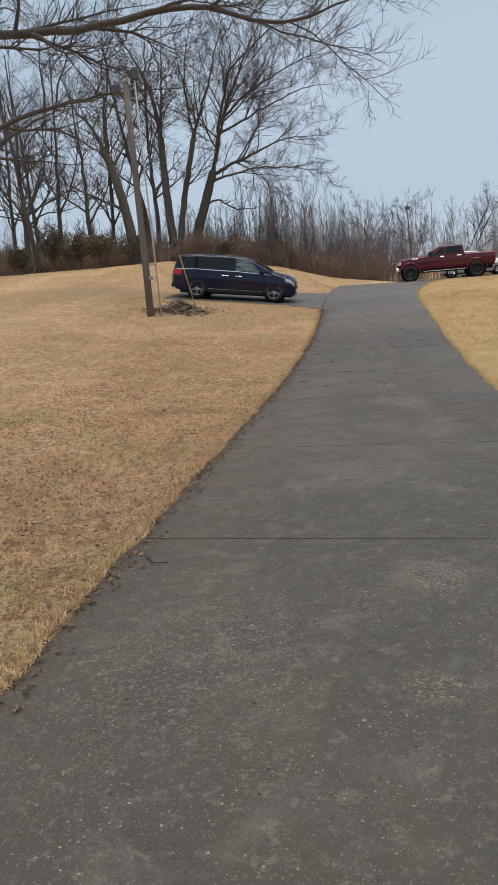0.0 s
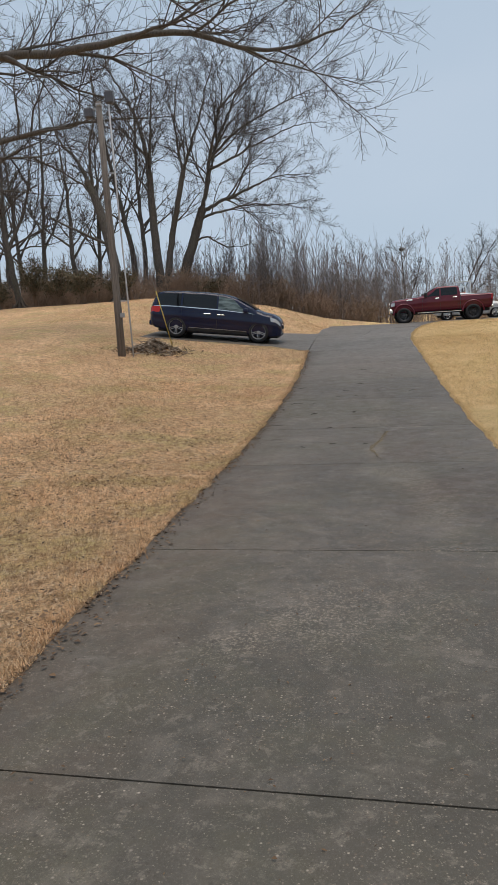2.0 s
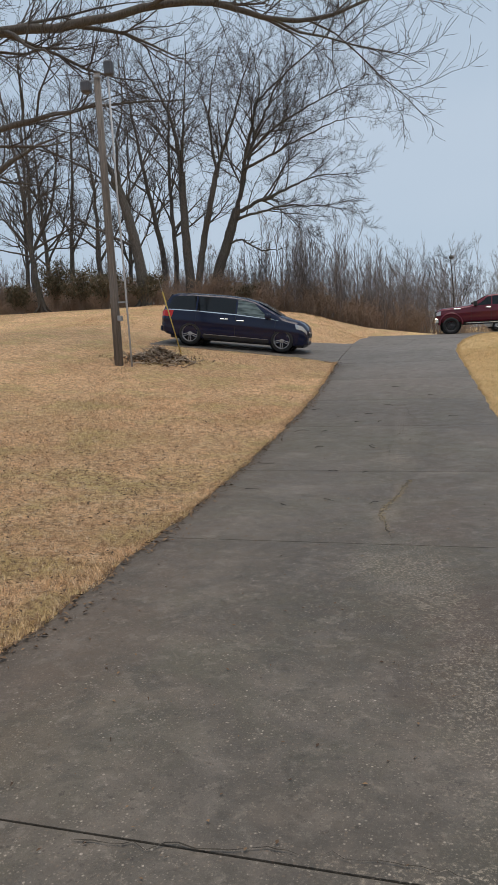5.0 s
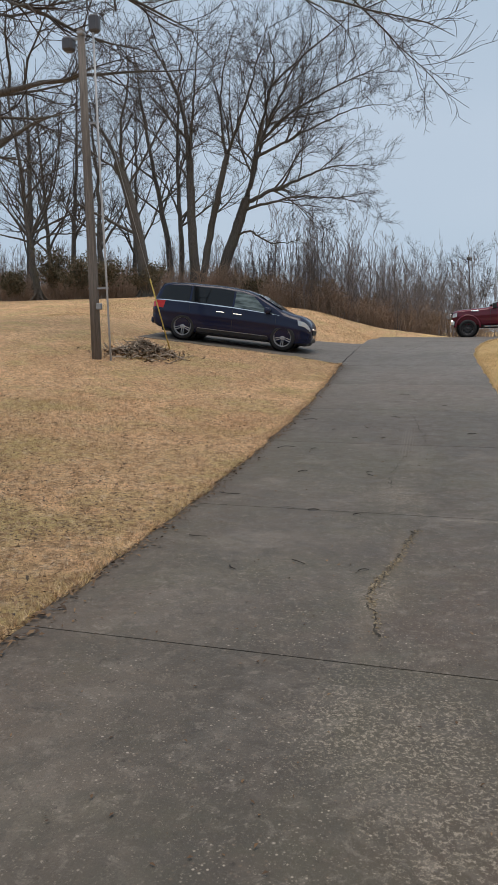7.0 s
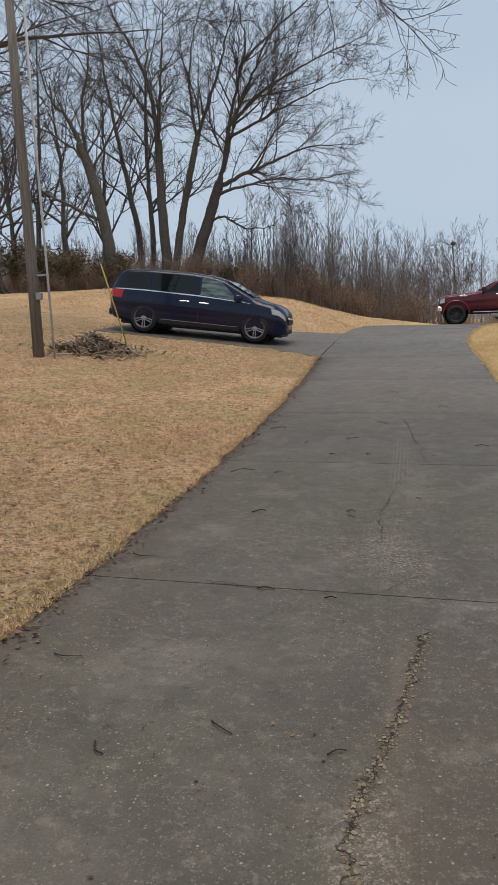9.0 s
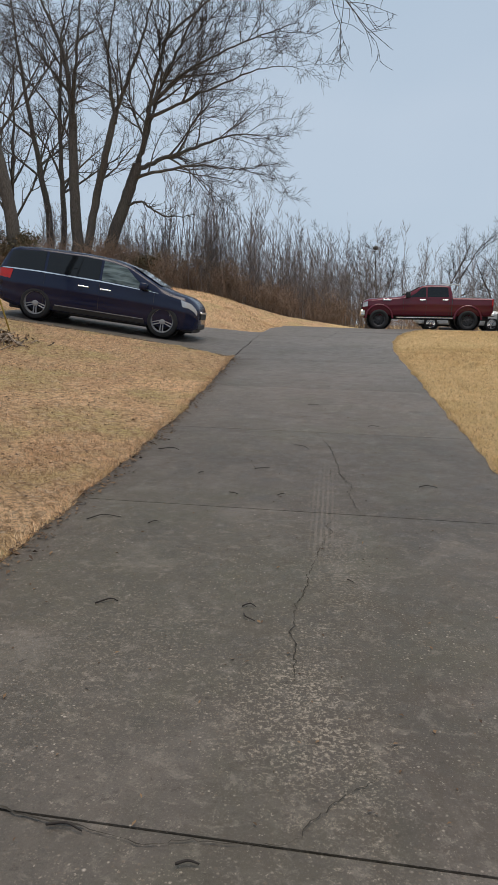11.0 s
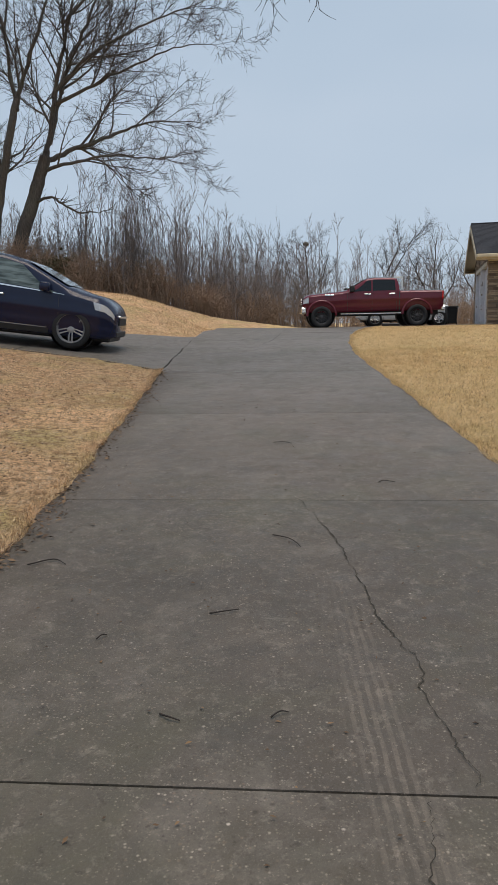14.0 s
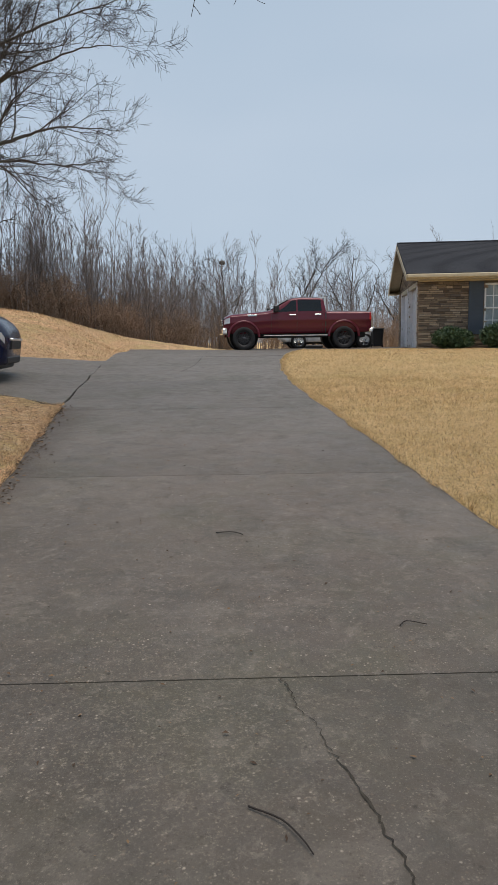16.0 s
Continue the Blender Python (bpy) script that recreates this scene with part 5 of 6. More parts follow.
part("lamp_head", (lambda bm: (add_box(bm, -0.46, -0.12, 6.72, -0.20, 0.12, 7.02, 0.05), bm)[1])(bmesh.new()), LAMPMETAL, pole)
part("junction_box", (lambda bm: (add_box(bm, 0.18, -0.10, 7.05, 0.42, 0.10, 7.42, 0.05), bm)[1])(bmesh.new()), LAMPMETAL, pole)
box("top_bolt", -0.10, -0.10, 7.02, 0.06, 0.10, 7.10, GALV, pole, 0.02)
box("meter_box", 0.08, -0.10, 1.12, 0.20, 0.0, 1.26, GALV, pole, 0.01)
gx1, gy1 = -6.22, 26.0
gz1 = float(ground(gx1, gy1)) - pz
a, b = np.array([gx1 - px, gy1 - py, gz1 - 0.1]), np.array([0.05, 0, 6.8])
tube_part("guy_wire", [a, (a + b) / 2, b], 0.006, GALV, pole, 6)
tube_part("guy_guard", [a + (b - a) * 0.02, a + (b - a) * 0.12, a + (b - a) * 0.28], 0.017, YELLOW, pole, 10, "faded yellow guy wire guard")

# ---- house ----
mk = Mat("ledge_stone", 0.9)
isl = mk.island()
c = mk.ramp(isl, [(0.0, (0.10, 0.075, 0.055)), (0.3, (0.25, 0.19, 0.14)), (0.6, (0.42, 0.34, 0.25)), (0.8, (0.31, 0.235, 0.16)), (1.0, (0.14, 0.115, 0.095))])
nn = mk.noise(14, 5)
c = mk.mix(mk.ramp(nn, [(0.4, 0.0), (0.75, 0.5)]), c, (0.13, 0.10, 0.08))
mk.color(c).bump(nn, 0.6, 0.02)
STONE = mk.m
MORTAR = simple("mortar", (0.10, 0.088, 0.075), 0.95)
CREAM = simple("cream_trim", (0.50, 0.43, 0.30), 0.6)
DOORWHITE = simple("garage_door_paint", (0.74, 0.73, 0.75), 0.55)
mk = Mat("asphalt_shingle", 0.95)
nn = mk.noise(55, 4)
mk.color(mk.mix(mk.ramp(mk.noise(0.8, 4), [(0.4, 0.0), (0.7, 0.4)]), mk.ramp(nn, [(0.3, (0.016, 0.017, 0.022)), (0.7, (0.036, 0.038, 0.046))]), (0.05, 0.05, 0.055)))
SHINGLE = mk.m
SHUTTER = simple("blue_grey_shutter", (0.045, 0.062, 0.085), 0.6)

HX, HY, HROT = 7.58, 40.6, -12.6
hz = 0.90
HM = Matrix.Translation((HX, HY, hz)) @ Matrix.Rotation(radians(HROT), 4, "Z")
house = empty("house", HM, "single-storey stone-faced house with a dark shingle roof and side garage doors", "house")
HW, HD, HH, RISE, OV = 15.0, 8.0, 2.45, 1.32, 0.45
WT = 0.25


def wall_run(name, axis, length, holes, flip):
    """A thick wall with openings: cells between the cuts."""
    bm = bmesh.new()
    us = sorted({0.0, length, *[h[0] for h in holes], *[h[1] for h in holes]})
    zs = sorted({-0.6, HH, *[h[2] for h in holes], *[h[3] for h in holes]})
    for u0, u1 in zip(us, us[1:]):
        for z0, z1 in zip(zs, zs[1:]):
            um, zm = (u0 + u1) / 2, (z0 + z1) / 2
            if any(h[0] < um < h[1] and h[2] < zm < h[3] for h in holes):
                continue
            if axis == "x":
                add_box(bm, u0, flip, z0, u1, flip + WT, z1)
            else:
                add_box(bm, flip, u0, z0, flip + WT, u1, z1)
    bmesh.ops.remove_doubles(bm, verts=bm.verts, dist=1e-4)
    return part(name, bm, MORTAR, house)


FRONT_HOLES = [(2.05, 3.85, 0.55, 2.12), (8.0, 9.6, 0.55, 2.12)]
SIDE_HOLES = [(0.45, 3.15, -0.05, 2.10), (3.75, 6.45, -0.05, 2.10)]
wall_run("front_wall", "x", HW, FRONT_HOLES, 0.0)
wall_run("garage_wall", "y", HD, SIDE_HOLES, 0.0)
wall_run("back_wall", "x", HW, [], HD - WT)
wall_run("end_wall", "y", HD, [], HW - WT)


def ledge_stones(name, axis, length, holes, gable, seed):
    """Rows of thin ledge stones, proud of the mortar."""
    rng = np.random.default_rng(seed)
    v, q = [], []
    z = -0.5
    while z < (HH + (RISE if gable else 0)):
        h = float(rng.choice([0.05, 0.07, 0.09]))
        u = -0.03
        while u < length:
            w = float(rng.uniform(0.16, 0.48))
            u1, z1 = min(u + w, length + 0.01), z + h
            um, zm = (u + u1) / 2, (z + z1) / 2
            ok = not any(a - 0.06 < um < b + 0.06 and c - 0.06 < zm < d + 0.1 for a, b, c, d in holes)
            if gable:
                ok = ok and zm < HH + RISE * (1 - abs(um - HD / 2) / (HD / 2)) - 0.12
            else:
                ok = ok and z1 < HH
            if ok:
                p = float(rng.uniform(0.012, 0.04))
                g = 0.006
                k = len(v)
                c8 = [(u + g, 0.0, z + g), (u1 - g, 0.0, z + g), (u1 - g, 0.0, z1 - g), (u + g, 0.0, z1 - g), (u + g + 0.008, -p, z + g + 0.006), (u1 - g - 0.008, -p, z + g + 0.006), (u1 - g - 0.008, -p, z1 - g - 0.006), (u + g + 0.008, -p, z1 - g - 0.006)]
                v += c8 if axis == "x" else [(y, x, zz) for x, y, zz in c8]
                q += [tuple(k + i for i in f) for f in ((4, 5, 6, 7), (0, 1, 5, 4), (1, 2, 6, 5), (2, 3, 7, 6), (3, 0, 4, 7))]
            u = u1
        z += h
    return tagged(mesh_ob(name, v, q, STONE, house, "tan and brown ledge stone facing"), kind="stuff")


ledge_stones("stone_facing", "x", HW, FRONT_HOLES, False, 3)
ledge_stones("stone_facing", "y", HD, SIDE_HOLES, True, 4)
for x in (0.0, HW - WT):
    bm = bmesh.new()
    vs = [bm.verts.new((x + dx, y, z)) for dx in (0.0, WT) for y, z in ((0.0, HH), (HD, HH), (HD / 2, HH + RISE))]
    bm.faces.new(vs[:3]), bm.faces.new(vs[3:][::-1])
    for k in range(3):
        n = (k + 1) % 3
        bm.faces.new((vs[k], vs[n], vs[3 + n], vs[3 + k]))
    part("gable", bm, MORTAR, house)
# roof slopes, with courses of shingles stepping down
pitch = math.atan2(RISE, HD / 2)
for sgn in (1, -1):
    bm = bmesh.new()
    L = (HD / 2 + OV) / math.cos(pitch)
    rows = 34
    for k in range(rows):
        a0, a1 = L * k / rows, L * (k + 1) / rows + 0.02
        y0, y1 = HD / 2 - sgn * a0 * math.cos(pitch), HD / 2 - sgn * a1 * math.cos(pitch)
        z0, z1 = HH + RISE + 0.13 - a0 * math.sin(pitch), HH + RISE + 0.13 - a1 * math.sin(pitch) + 0.012
        vs = [bm.verts.new(p) for p in ((-OV, y0, z0), (HW + OV, y0, z0), (HW + OV, y1, z1), (-OV, y1, z1), (-OV, y1, z1 - 0.06), (HW + OV, y1, z1 - 0.06), (HW + OV, y0, z0 - 0.06), (-OV, y0, z0 - 0.06))]
        for f in ((0, 1, 2, 3), (3, 2, 5, 4), (4, 5, 6, 7), (0, 3, 4, 7), (1, 6, 5, 2)):
            bm.faces.new([vs[i] for i in f])
    part("roof_slope", bm, SHINGLE, house, "dark grey asphalt shingles")
for sgn in (1, -1):
    bm = bmesh.new()
    L = (HD / 2 + OV) / math.cos(pitch)
    rows = [(HD / 2 - sgn * a_ * math.cos(pitch), HH + RISE + 0.06 - a_ * math.sin(pitch)) for a_ in (0.02, L - 0.05)]
    top = [bm.verts.new((x, y, z)) for (y, z) in rows for x in (-OV + 0.03, -0.02)]
    low = [bm.verts.new((v.co.x, v.co.y, v.co.z - 0.02)) for v in top]
    for f in ((top[0], top[1], top[3], top[2]), (low[0], low[2], low[3], low[1]), (top[0], top[2], low[2], low[0]), (top[1], low[1], low[3], top[3]), (top[0], low[0], low[1], top[1]), (top[2], top[3], low[3], low[2])):
        bm.faces.new(f)
    part("rake_soffit", bm, CREAM, house)
ez = HH + 0.13 - OV * math.tan(pitch)
box("ridge_cap", -OV, HD / 2 - 0.10, HH + RISE + 0.10, HW + OV, HD / 2 + 0.10, HH + RISE + 0.155, SHINGLE, house, 0.02)
for y in (-OV, HD + OV):
    s = 1 if y < 0 else -1
    box("fascia", -OV, y - 0.02, ez - 0.20, HW + OV, y + 0.02, ez - 0.02, CREAM, house)
    box("gutter", -OV, y - s * 0.14, ez - 0.15, HW + OV, y - s * 0.02, ez - 0.03, CREAM, house, 0.02)
    box("soffit", -OV + 0.02, min(y, y + s * OV), ez - 0.20, HW + OV - 0.02, max(y, y + s * OV), ez - 0.17, CREAM, house)
box("frieze_board", -0.05, -0.07, HH - 0.26, HW, -0.045, HH - 0.02, CREAM, house)
for sgn in (1, -1):
    for x in (-OV, HW + OV):
        bm = bmesh.new()
        L = HD / 2 + OV
        for d0, d1 in ((0.0, L),):
            p = [(x - 0.02, HD / 2 - sgn * d0, HH + RISE + 0.06), (x + 0.02, HD / 2 - sgn * d0, HH + RISE + 0.06), (x + 0.02, HD / 2 - sgn * d1, ez - 0.06), (x - 0.02, HD / 2 - sgn * d1, ez - 0.06)]
            top = [bm.verts.new(c3) for c3 in p]
            low = [bm.verts.new((c3[0], c3[1], c3[2] - 0.18)) for c3 in p]
            bm.faces.new(top), bm.faces.new(low[::-1])
            for k in range(4):
                bm.faces.new((top[k], low[k], low[(k + 1) % 4], top[(k + 1) % 4]))
        part("rake_board", bm, CREAM, house)
for a, b, c, d in SIDE_HOLES:
    door = box("garage_door", 0.10, a, c, 0.15, b, d, DOORWHITE, house, 0.0, "pale grey sectional garage door")
    for r in range(4):
        for s in range(4):
            w, h = (b - a) / 4, (d - c) / 4
            box("door_panel", 0.085, a + s * w + 0.07, c + r * h + 0.07, 0.104, a + (s + 1) * w - 0.07, c + (r + 1) * h - 0.07, DOORWHITE, door, 0.006)
    for y0, y1 in ((a - 0.1, a + 0.02), (b - 0.02, b + 0.1)):
        box("door_jamb", -0.05, y0, c, 0.10, y1, d + 0.1, DOORWHITE, house)
    box("door_header", -0.05, a - 0.1, d - 0.02, 0.10, b + 0.1, d + 0.12, CREAM, house)
wg = Mat("window_glass", 0.05)
wg.color(wg.ramp(wg.noise(3.0, 3, stretch=(1, 1, 0.4)), [(0.35, (0.14, 0.18, 0.19)), (0.65, (0.30, 0.35, 0.36))]))
wg.b.inputs["Specular IOR Level"].default_value = 0.8
WINGLASS = wg.m
for a, b, c, d in FRONT_HOLES:
    win = box("window", a, 0.10, c, b, 0.12, d, WINGLASS, house, 0.0, "multi-paned window behind shrubs")
    box("frame", a, 0.03, d - 0.06, b, 0.10, d, WHITEPL, win)
    box("frame", a, 0.03, c, b, 0.10, c + 0.06, WHITEPL, win)
    for x in (a, b - 0.06, (a + b) / 2 - 0.03):
        box("frame", x, 0.03, c + 0.06, x + 0.06, 0.10, d - 0.06, WHITEPL, win)
    box("meeting_rail", a + 0.06, 0.045, (c + d) / 2 - 0.025, b - 0.06, 0.10, (c + d) / 2 + 0.025, WHITEPL, win)
    for k in (1, 2, 4, 5):
        x = a + (b - a) * k / 6
        box("muntin", x - 0.012, 0.07, c + 0.06, x + 0.012, 0.10, d - 0.06, WHITEPL, win)
    for k in (1, 3):
        z = c + (d - c) * k / 4
        box("muntin", a + 0.06, 0.075, z - 0.012, b - 0.06, 0.10, z + 0.012, WHITEPL, win)
    for x0, x1 in ((a - 0.50, a - 0.04), (b + 0.04, b + 0.50)):
        sh_ = box("shutter", x0, -0.085, c - 0.05, x1, -0.045, d + 0.05, SHUTTER, house, 0.006, "dark blue-grey shutter")
        for k in range(12):
            z = c + 0.05 + (d - c - 0.1) * k / 12
            box("slat", x0 + 0.05, -0.10, z, x1 - 0.05, -0.083, z + 0.07, SHUTTER, sh_)
box("floor_slab", 0.05, 0.05, -0.5, HW - 0.05, HD - 0.05, -0.06, CONCRETE, house)

# ---- grass blades, fallen leaves and litter ----
def scatter(rng, n, x0, x1, y0, y1):
    return rng.uniform(x0, x1, n), rng.uniform(y0, y1, n)


def blades(soup, rng, xs, ys, lo, hi, width):
    n = len(xs)
    z = ground(xs, ys) - 0.004
    a = rng.uniform(0, 2 * np.pi, n)
    h = rng.uniform(lo, hi, n)
    tilt = rng.uniform(0.2, 1.25, n)
    b = rng.uniform(0, 2 * np.pi, n)
    w = width * rng.uniform(0.6, 1.3, n)
    p = np.stack([xs, ys, z], -1)
    side = np.stack([np.cos(a), np.sin(a), np.zeros(n)], -1) * w[:, None] / 2
    tip = np.stack([np.cos(b) * np.sin(tilt) * h, np.sin(b) * np.sin(tilt) * h, np.cos(tilt) * h], -1)
    v = np.stack([p - side, p + side, p + tip], 1).reshape(-1, 3)
    soup.add(v, np.arange(3 * n).reshape(-1, 3))


LATTICE = np.random.default_rng(5).random((256, 256))


def value_noise(x, y, scale):
    """Smooth random values on a lattice."""
    u, v = x * scale + 1000.3, y * scale + 1000.7
    i, j = np.floor(u).astype(int), np.floor(v).astype(int)
    f, g = u - i, v - j
    f, g = f * f * (3 - 2 * f), g * g * (3 - 2 * g)
    n = lambda a, b: LATTICE[a % 256, b % 256]
    return (n(i, j) * (1 - f) + n(i + 1, j) * f) * (1 - g) + (n(i, j + 1) * (1 - f) + n(i + 1, j + 1) * f) * g


def tufty(rng, xs, ys, scale=2.6, keep=0.30):
    """Thins a scatter so that it stands in uneven tufts."""
    f = 0.5 * value_noise(xs, ys, scale * 2.2) + 0.3 * value_noise(xs, ys, scale * 0.7) + 0.2 * value_noise(xs, ys, scale * 5)
    return rng.random(len(xs)) < keep + (1 - keep) * np.clip((f - 0.3) * 2.5, 0, 1)


rng = np.random.default_rng(77)
grass = Soup()
for n, x0, x1, y0, y1, lo, hi, w in ((110000, -3.6, -1.58, 1.6, 10, 0.02, 0.05, 0.004), (110000, -5.6, -1.6, 8, 19, 0.02, 0.045, 0.005), (110000, -9, -1.65, 17, 28, 0.02, 0.04, 0.006),
                                      (90000, -14, -3.6, 3, 18, 0.02, 0.05, 0.008), (150000, 1.62, 5.2, 15, 30, 0.02, 0.045, 0.006), (170000, 1.6, 12, 26, 41, 0.02, 0.042, 0.008), (50000, -14, -1.7, 33.2, 48, 0.03, 0.07, 0.015)):
    xs, ys = scatter(rng, n, x0, x1, y0, y1)
    k = tufty(rng, xs, ys)
    k &= ~((ys > 41.1) & (ys < 44.6) & (xs < 9.3) & (xs > -2.0)) & ~((ys > 44) & (xs > 2.4) & (xs < 9.3))
    k &= ~((xs > left_edge(ys)) & (xs < right_edge(ys)))
    k &= ~((xs < -1.5) & (xs > -8.1) & (ys > lane_near(xs)) & (ys < lane_far(xs)))
    blades(grass, rng, xs[k], ys[k], lo, hi, w)
# ragged fringe that leans over the edges of the drive
for s in (-1, 1):
    ys = rng.uniform(1.5, 27.2 if s < 0 else 41, 26000)
    x = left_edge(ys) if s < 0 else right_edge(ys)
    xs = x + s * np.abs(rng.normal(0, 0.05, len(ys))) - s * 0.035 * (np.sin(ys * 5.1) * np.sin(ys * 2.3 + 1) + 0.4)
    blades(grass, rng, xs, ys, 0.025, 0.06, 0.005)
tagged(grass.build("grass", BLADE, smooth=False), "matted blades of dry dormant grass", "grass", kind="stuff")

mk = Mat("dead_leaf", 0.85)
mk.color(mk.ramp(mk.island(), [(0.0, (0.05, 0.030, 0.018)), (0.45, (0.12, 0.070, 0.036)), (0.8, (0.22, 0.135, 0.070)), (1.0, (0.045, 0.030, 0.020))]))
LEAF = mk.m


def leaves(soup, rng, xs, ys, lo, hi, lift=0.012):
    """Curled dead leaves: a folded pair of pointed halves."""
    n = len(xs)
    z = ground(xs, ys) + lift * rng.uniform(0.4, 1.8, n)
    a, s = rng.uniform(0, 6.283, n), rng.uniform(lo, hi, n)
    u = np.stack([np.cos(a), np.sin(a), rng.normal(0, 0.25, n)], -1) * s[:, None]
    w = np.stack([-np.sin(a), np.cos(a), rng.normal(0, 0.25, n)], -1) * s[:, None] * rng.uniform(0.3, 0.6, n)[:, None]
    up = np.zeros((n, 3))
    up[:, 2] = s * rng.uniform(0.05, 0.4, n)
    p = np.stack([xs, ys, z], -1)
    v = np.stack([p - u, p + u, p + w + up, p - w + up], 1).reshape(-1, 3)
    i = np.arange(n) * 4
    soup.add(v, np.concatenate([np.stack([i, i + 1, i + 2], -1), np.stack([i + 1, i, i + 3], -1)]))


fallen = Soup()
for n, x0, x1, y0, y1 in ((11000, -5, -1.66, 1.6, 14), (14000, -10, -1.9, 12, 27), (700, 1.7, 8, 16, 38), (1800, -16, -4, 42, 48)):
    xs, ys = scatter(rng, n, x0, x1, y0, y1)
    k = tufty(rng, xs, ys, 0.9, 0.15)
    leaves(fallen, rng, xs[k], ys[k], 0.008, 0.024, 0.035)
# litter gathered along the edge of the drive
ys = rng.uniform(2, 27, 2600)
xs = left_edge(ys) + np.abs(rng.normal(0, 0.10, len(ys))) * (0.5 + 0.5 * np.sin(ys * 1.9) ** 2)
leaves(fallen, rng, xs, ys, 0.006, 0.026, 0.008)
xs, ys = scatter(rng, 1500, -1.5, 1.55, 2, 27)
leaves(fallen, rng, xs, ys, 0.004, 0.013, 0.006)
tagged(fallen.build("fallen_leaves", LEAF, smooth=False), "scattered brown fallen leaves and litter", "leaves", kind="stuff")

# ---- twigs lying on the concrete ----
STICKBARK = simple("dark_twig", (0.028, 0.022, 0.018), 0.9)
STICKS = [[(-0.444, 12.055), (-0.40, 12.01), (-0.346, 11.978)], [(-0.816, 11.86), (-0.79, 11.80), (-0.755, 11.788)], [(0.0, 11.906), (0.03, 11.93), (0.063, 11.942)],
          [(-0.555, 13.404), (-0.5, 13.41), (-0.449, 13.392)], [(-0.172, 13.305), (-0.14, 13.315), (-0.11, 13.313)], [(-0.437, 17.79), (-0.37, 17.80), (-0.31, 17.83)],
          [(-0.20, 14.966), (-0.165, 14.99), (-0.134, 14.968)], [(-0.182, 14.885), (-0.17, 14.84), (-0.124, 14.812)], [(-0.964, 16.178), (-0.93, 16.22), (-0.903, 16.229)],
          [(-0.549, 17.02), (-0.51, 16.99), (-0.478, 16.98)], [(0.306, 15.388), (0.32, 15.36), (0.337, 15.351)], [(-0.147, 18.81), (-0.064, 18.74), (-0.02, 18.66), (0.0, 18.61)],
          [(-0.879, 17.563), (-0.86, 17.59), (-0.844, 17.601)], [(-0.182, 16.994), (-0.15, 17.02), (-0.122, 17.023)], [(-1.458, 4.15), (-1.37, 4.02), (-1.28, 4.03)],
          [(-1.46, 13.9), (-1.38, 13.84), (-1.26, 13.86)], [(-1.3, 12.5), (-1.24, 12.47), (-1.16, 12.49)], [(-1.38, 16.2), (-1.3, 16.3), (-1.17, 16.28)], [(-1.42, 18.4), (-1.3, 18.46), (-1.22, 18.4)],
          [(0.9, 17.4), (0.96, 17.43), (1.04, 17.41)], [(-0.9, 14.9), (-0.84, 14.95), (-0.8, 14.94)], [(0.62, 19.9), (0.66, 19.93), (0.74, 19.9)], [(-0.1, 21.3), (0.0, 21.28), (0.06, 21.24)]]
rng = np.random.default_rng(8)
for pts2 in STICKS:
    p3 = [(x, y, float(ground(0.0, y)) + 0.008 + (0.006 if 0 < k < len(pts2) - 1 else 0)) for k, (x, y) in enumerate(pts2)]
    p3 = spline(p3, 4)
    c0 = p3[0].copy()
    r = float(rng.uniform(0.003, 0.0048))
    st = tube_part("twig", (p3 - c0).tolist(), np.linspace(r, r * 0.6, len(p3)), STICKBARK, None, 5)
    st.location = c0
    tagged(st, "short dark fallen twig lying on the concrete drive", "twig", "twigs on the drive")

# ---- heap of leaves and sticks by the pole ----
hx, hy = -6.5, 24.7
heap = empty("brush_heap", Matrix.Translation((hx, hy, float(ground(hx, hy)))), "low heap of raked sticks and dead leaves beside the pole", "brush heap")
sticks_, litter = Soup(), Soup()
for k in range(420):
    a, d = rng.uniform(0, 6.28), abs(rng.normal(0, 0.42))
    x, y = d * math.cos(a) * 1.15, d * math.sin(a)
    z = float(ground(hx + x, hy + y) - ground(hx, hy)) + 0.34 * math.exp(-(d / 0.5) ** 2) * rng.uniform(0.3, 1.0) + 0.02
    e = rng.uniform(0, 6.28)
    ln = rng.uniform(0.06, 0.24)
    dv = np.array([math.cos(e) * ln, math.sin(e) * ln, rng.normal(0, 0.06)])
    p0 = np.array([x, y, z])
    sticks_.tube([p0 - dv, p0 + rng.normal(0, 0.01, 3), p0 + dv], [0.012, 0.012, 0.007], 4)
xs, ys = rng.normal(0, 0.55, 700), rng.normal(0, 0.45, 700)
dd = np.hypot(xs, ys)
n = len(xs)
zz = ground(hx + xs, hy + ys) - ground(hx, hy) + 0.34 * np.exp(-(dd / 0.5) ** 2) * rng.uniform(0.2, 1.0, n) + 0.02
a, s = rng.uniform(0, 6.28, n), rng.uniform(0.03, 0.07, n)
u = np.stack([np.cos(a), np.sin(a), rng.normal(0, 0.5, n)], -1) * s[:, None]
w = np.stack([-np.sin(a), np.cos(a), rng.normal(0, 0.5, n)], -1) * s[:, None] * 0.5
p0 = np.stack([xs, ys, zz], -1)
i = np.arange(n) * 4
litter.add(np.stack([p0 - u, p0 + u, p0 + w, p0 - w + [0, 0, 0.015]], 1).reshape(-1, 3), np.concatenate([np.stack([i, i + 1, i + 2], -1), np.stack([i + 1, i, i + 3], -1)]))
mk = Mat("pale_dead_stick", 0.9)
mk.color(mk.ramp(mk.island(), [(0.0, (0.13, 0.095, 0.07)), (0.6, (0.32, 0.25, 0.18)), (1.0, (0.46, 0.38, 0.30))]))
tagged(sticks_.build("stick_tangle", mk.m, heap), kind="stuff")
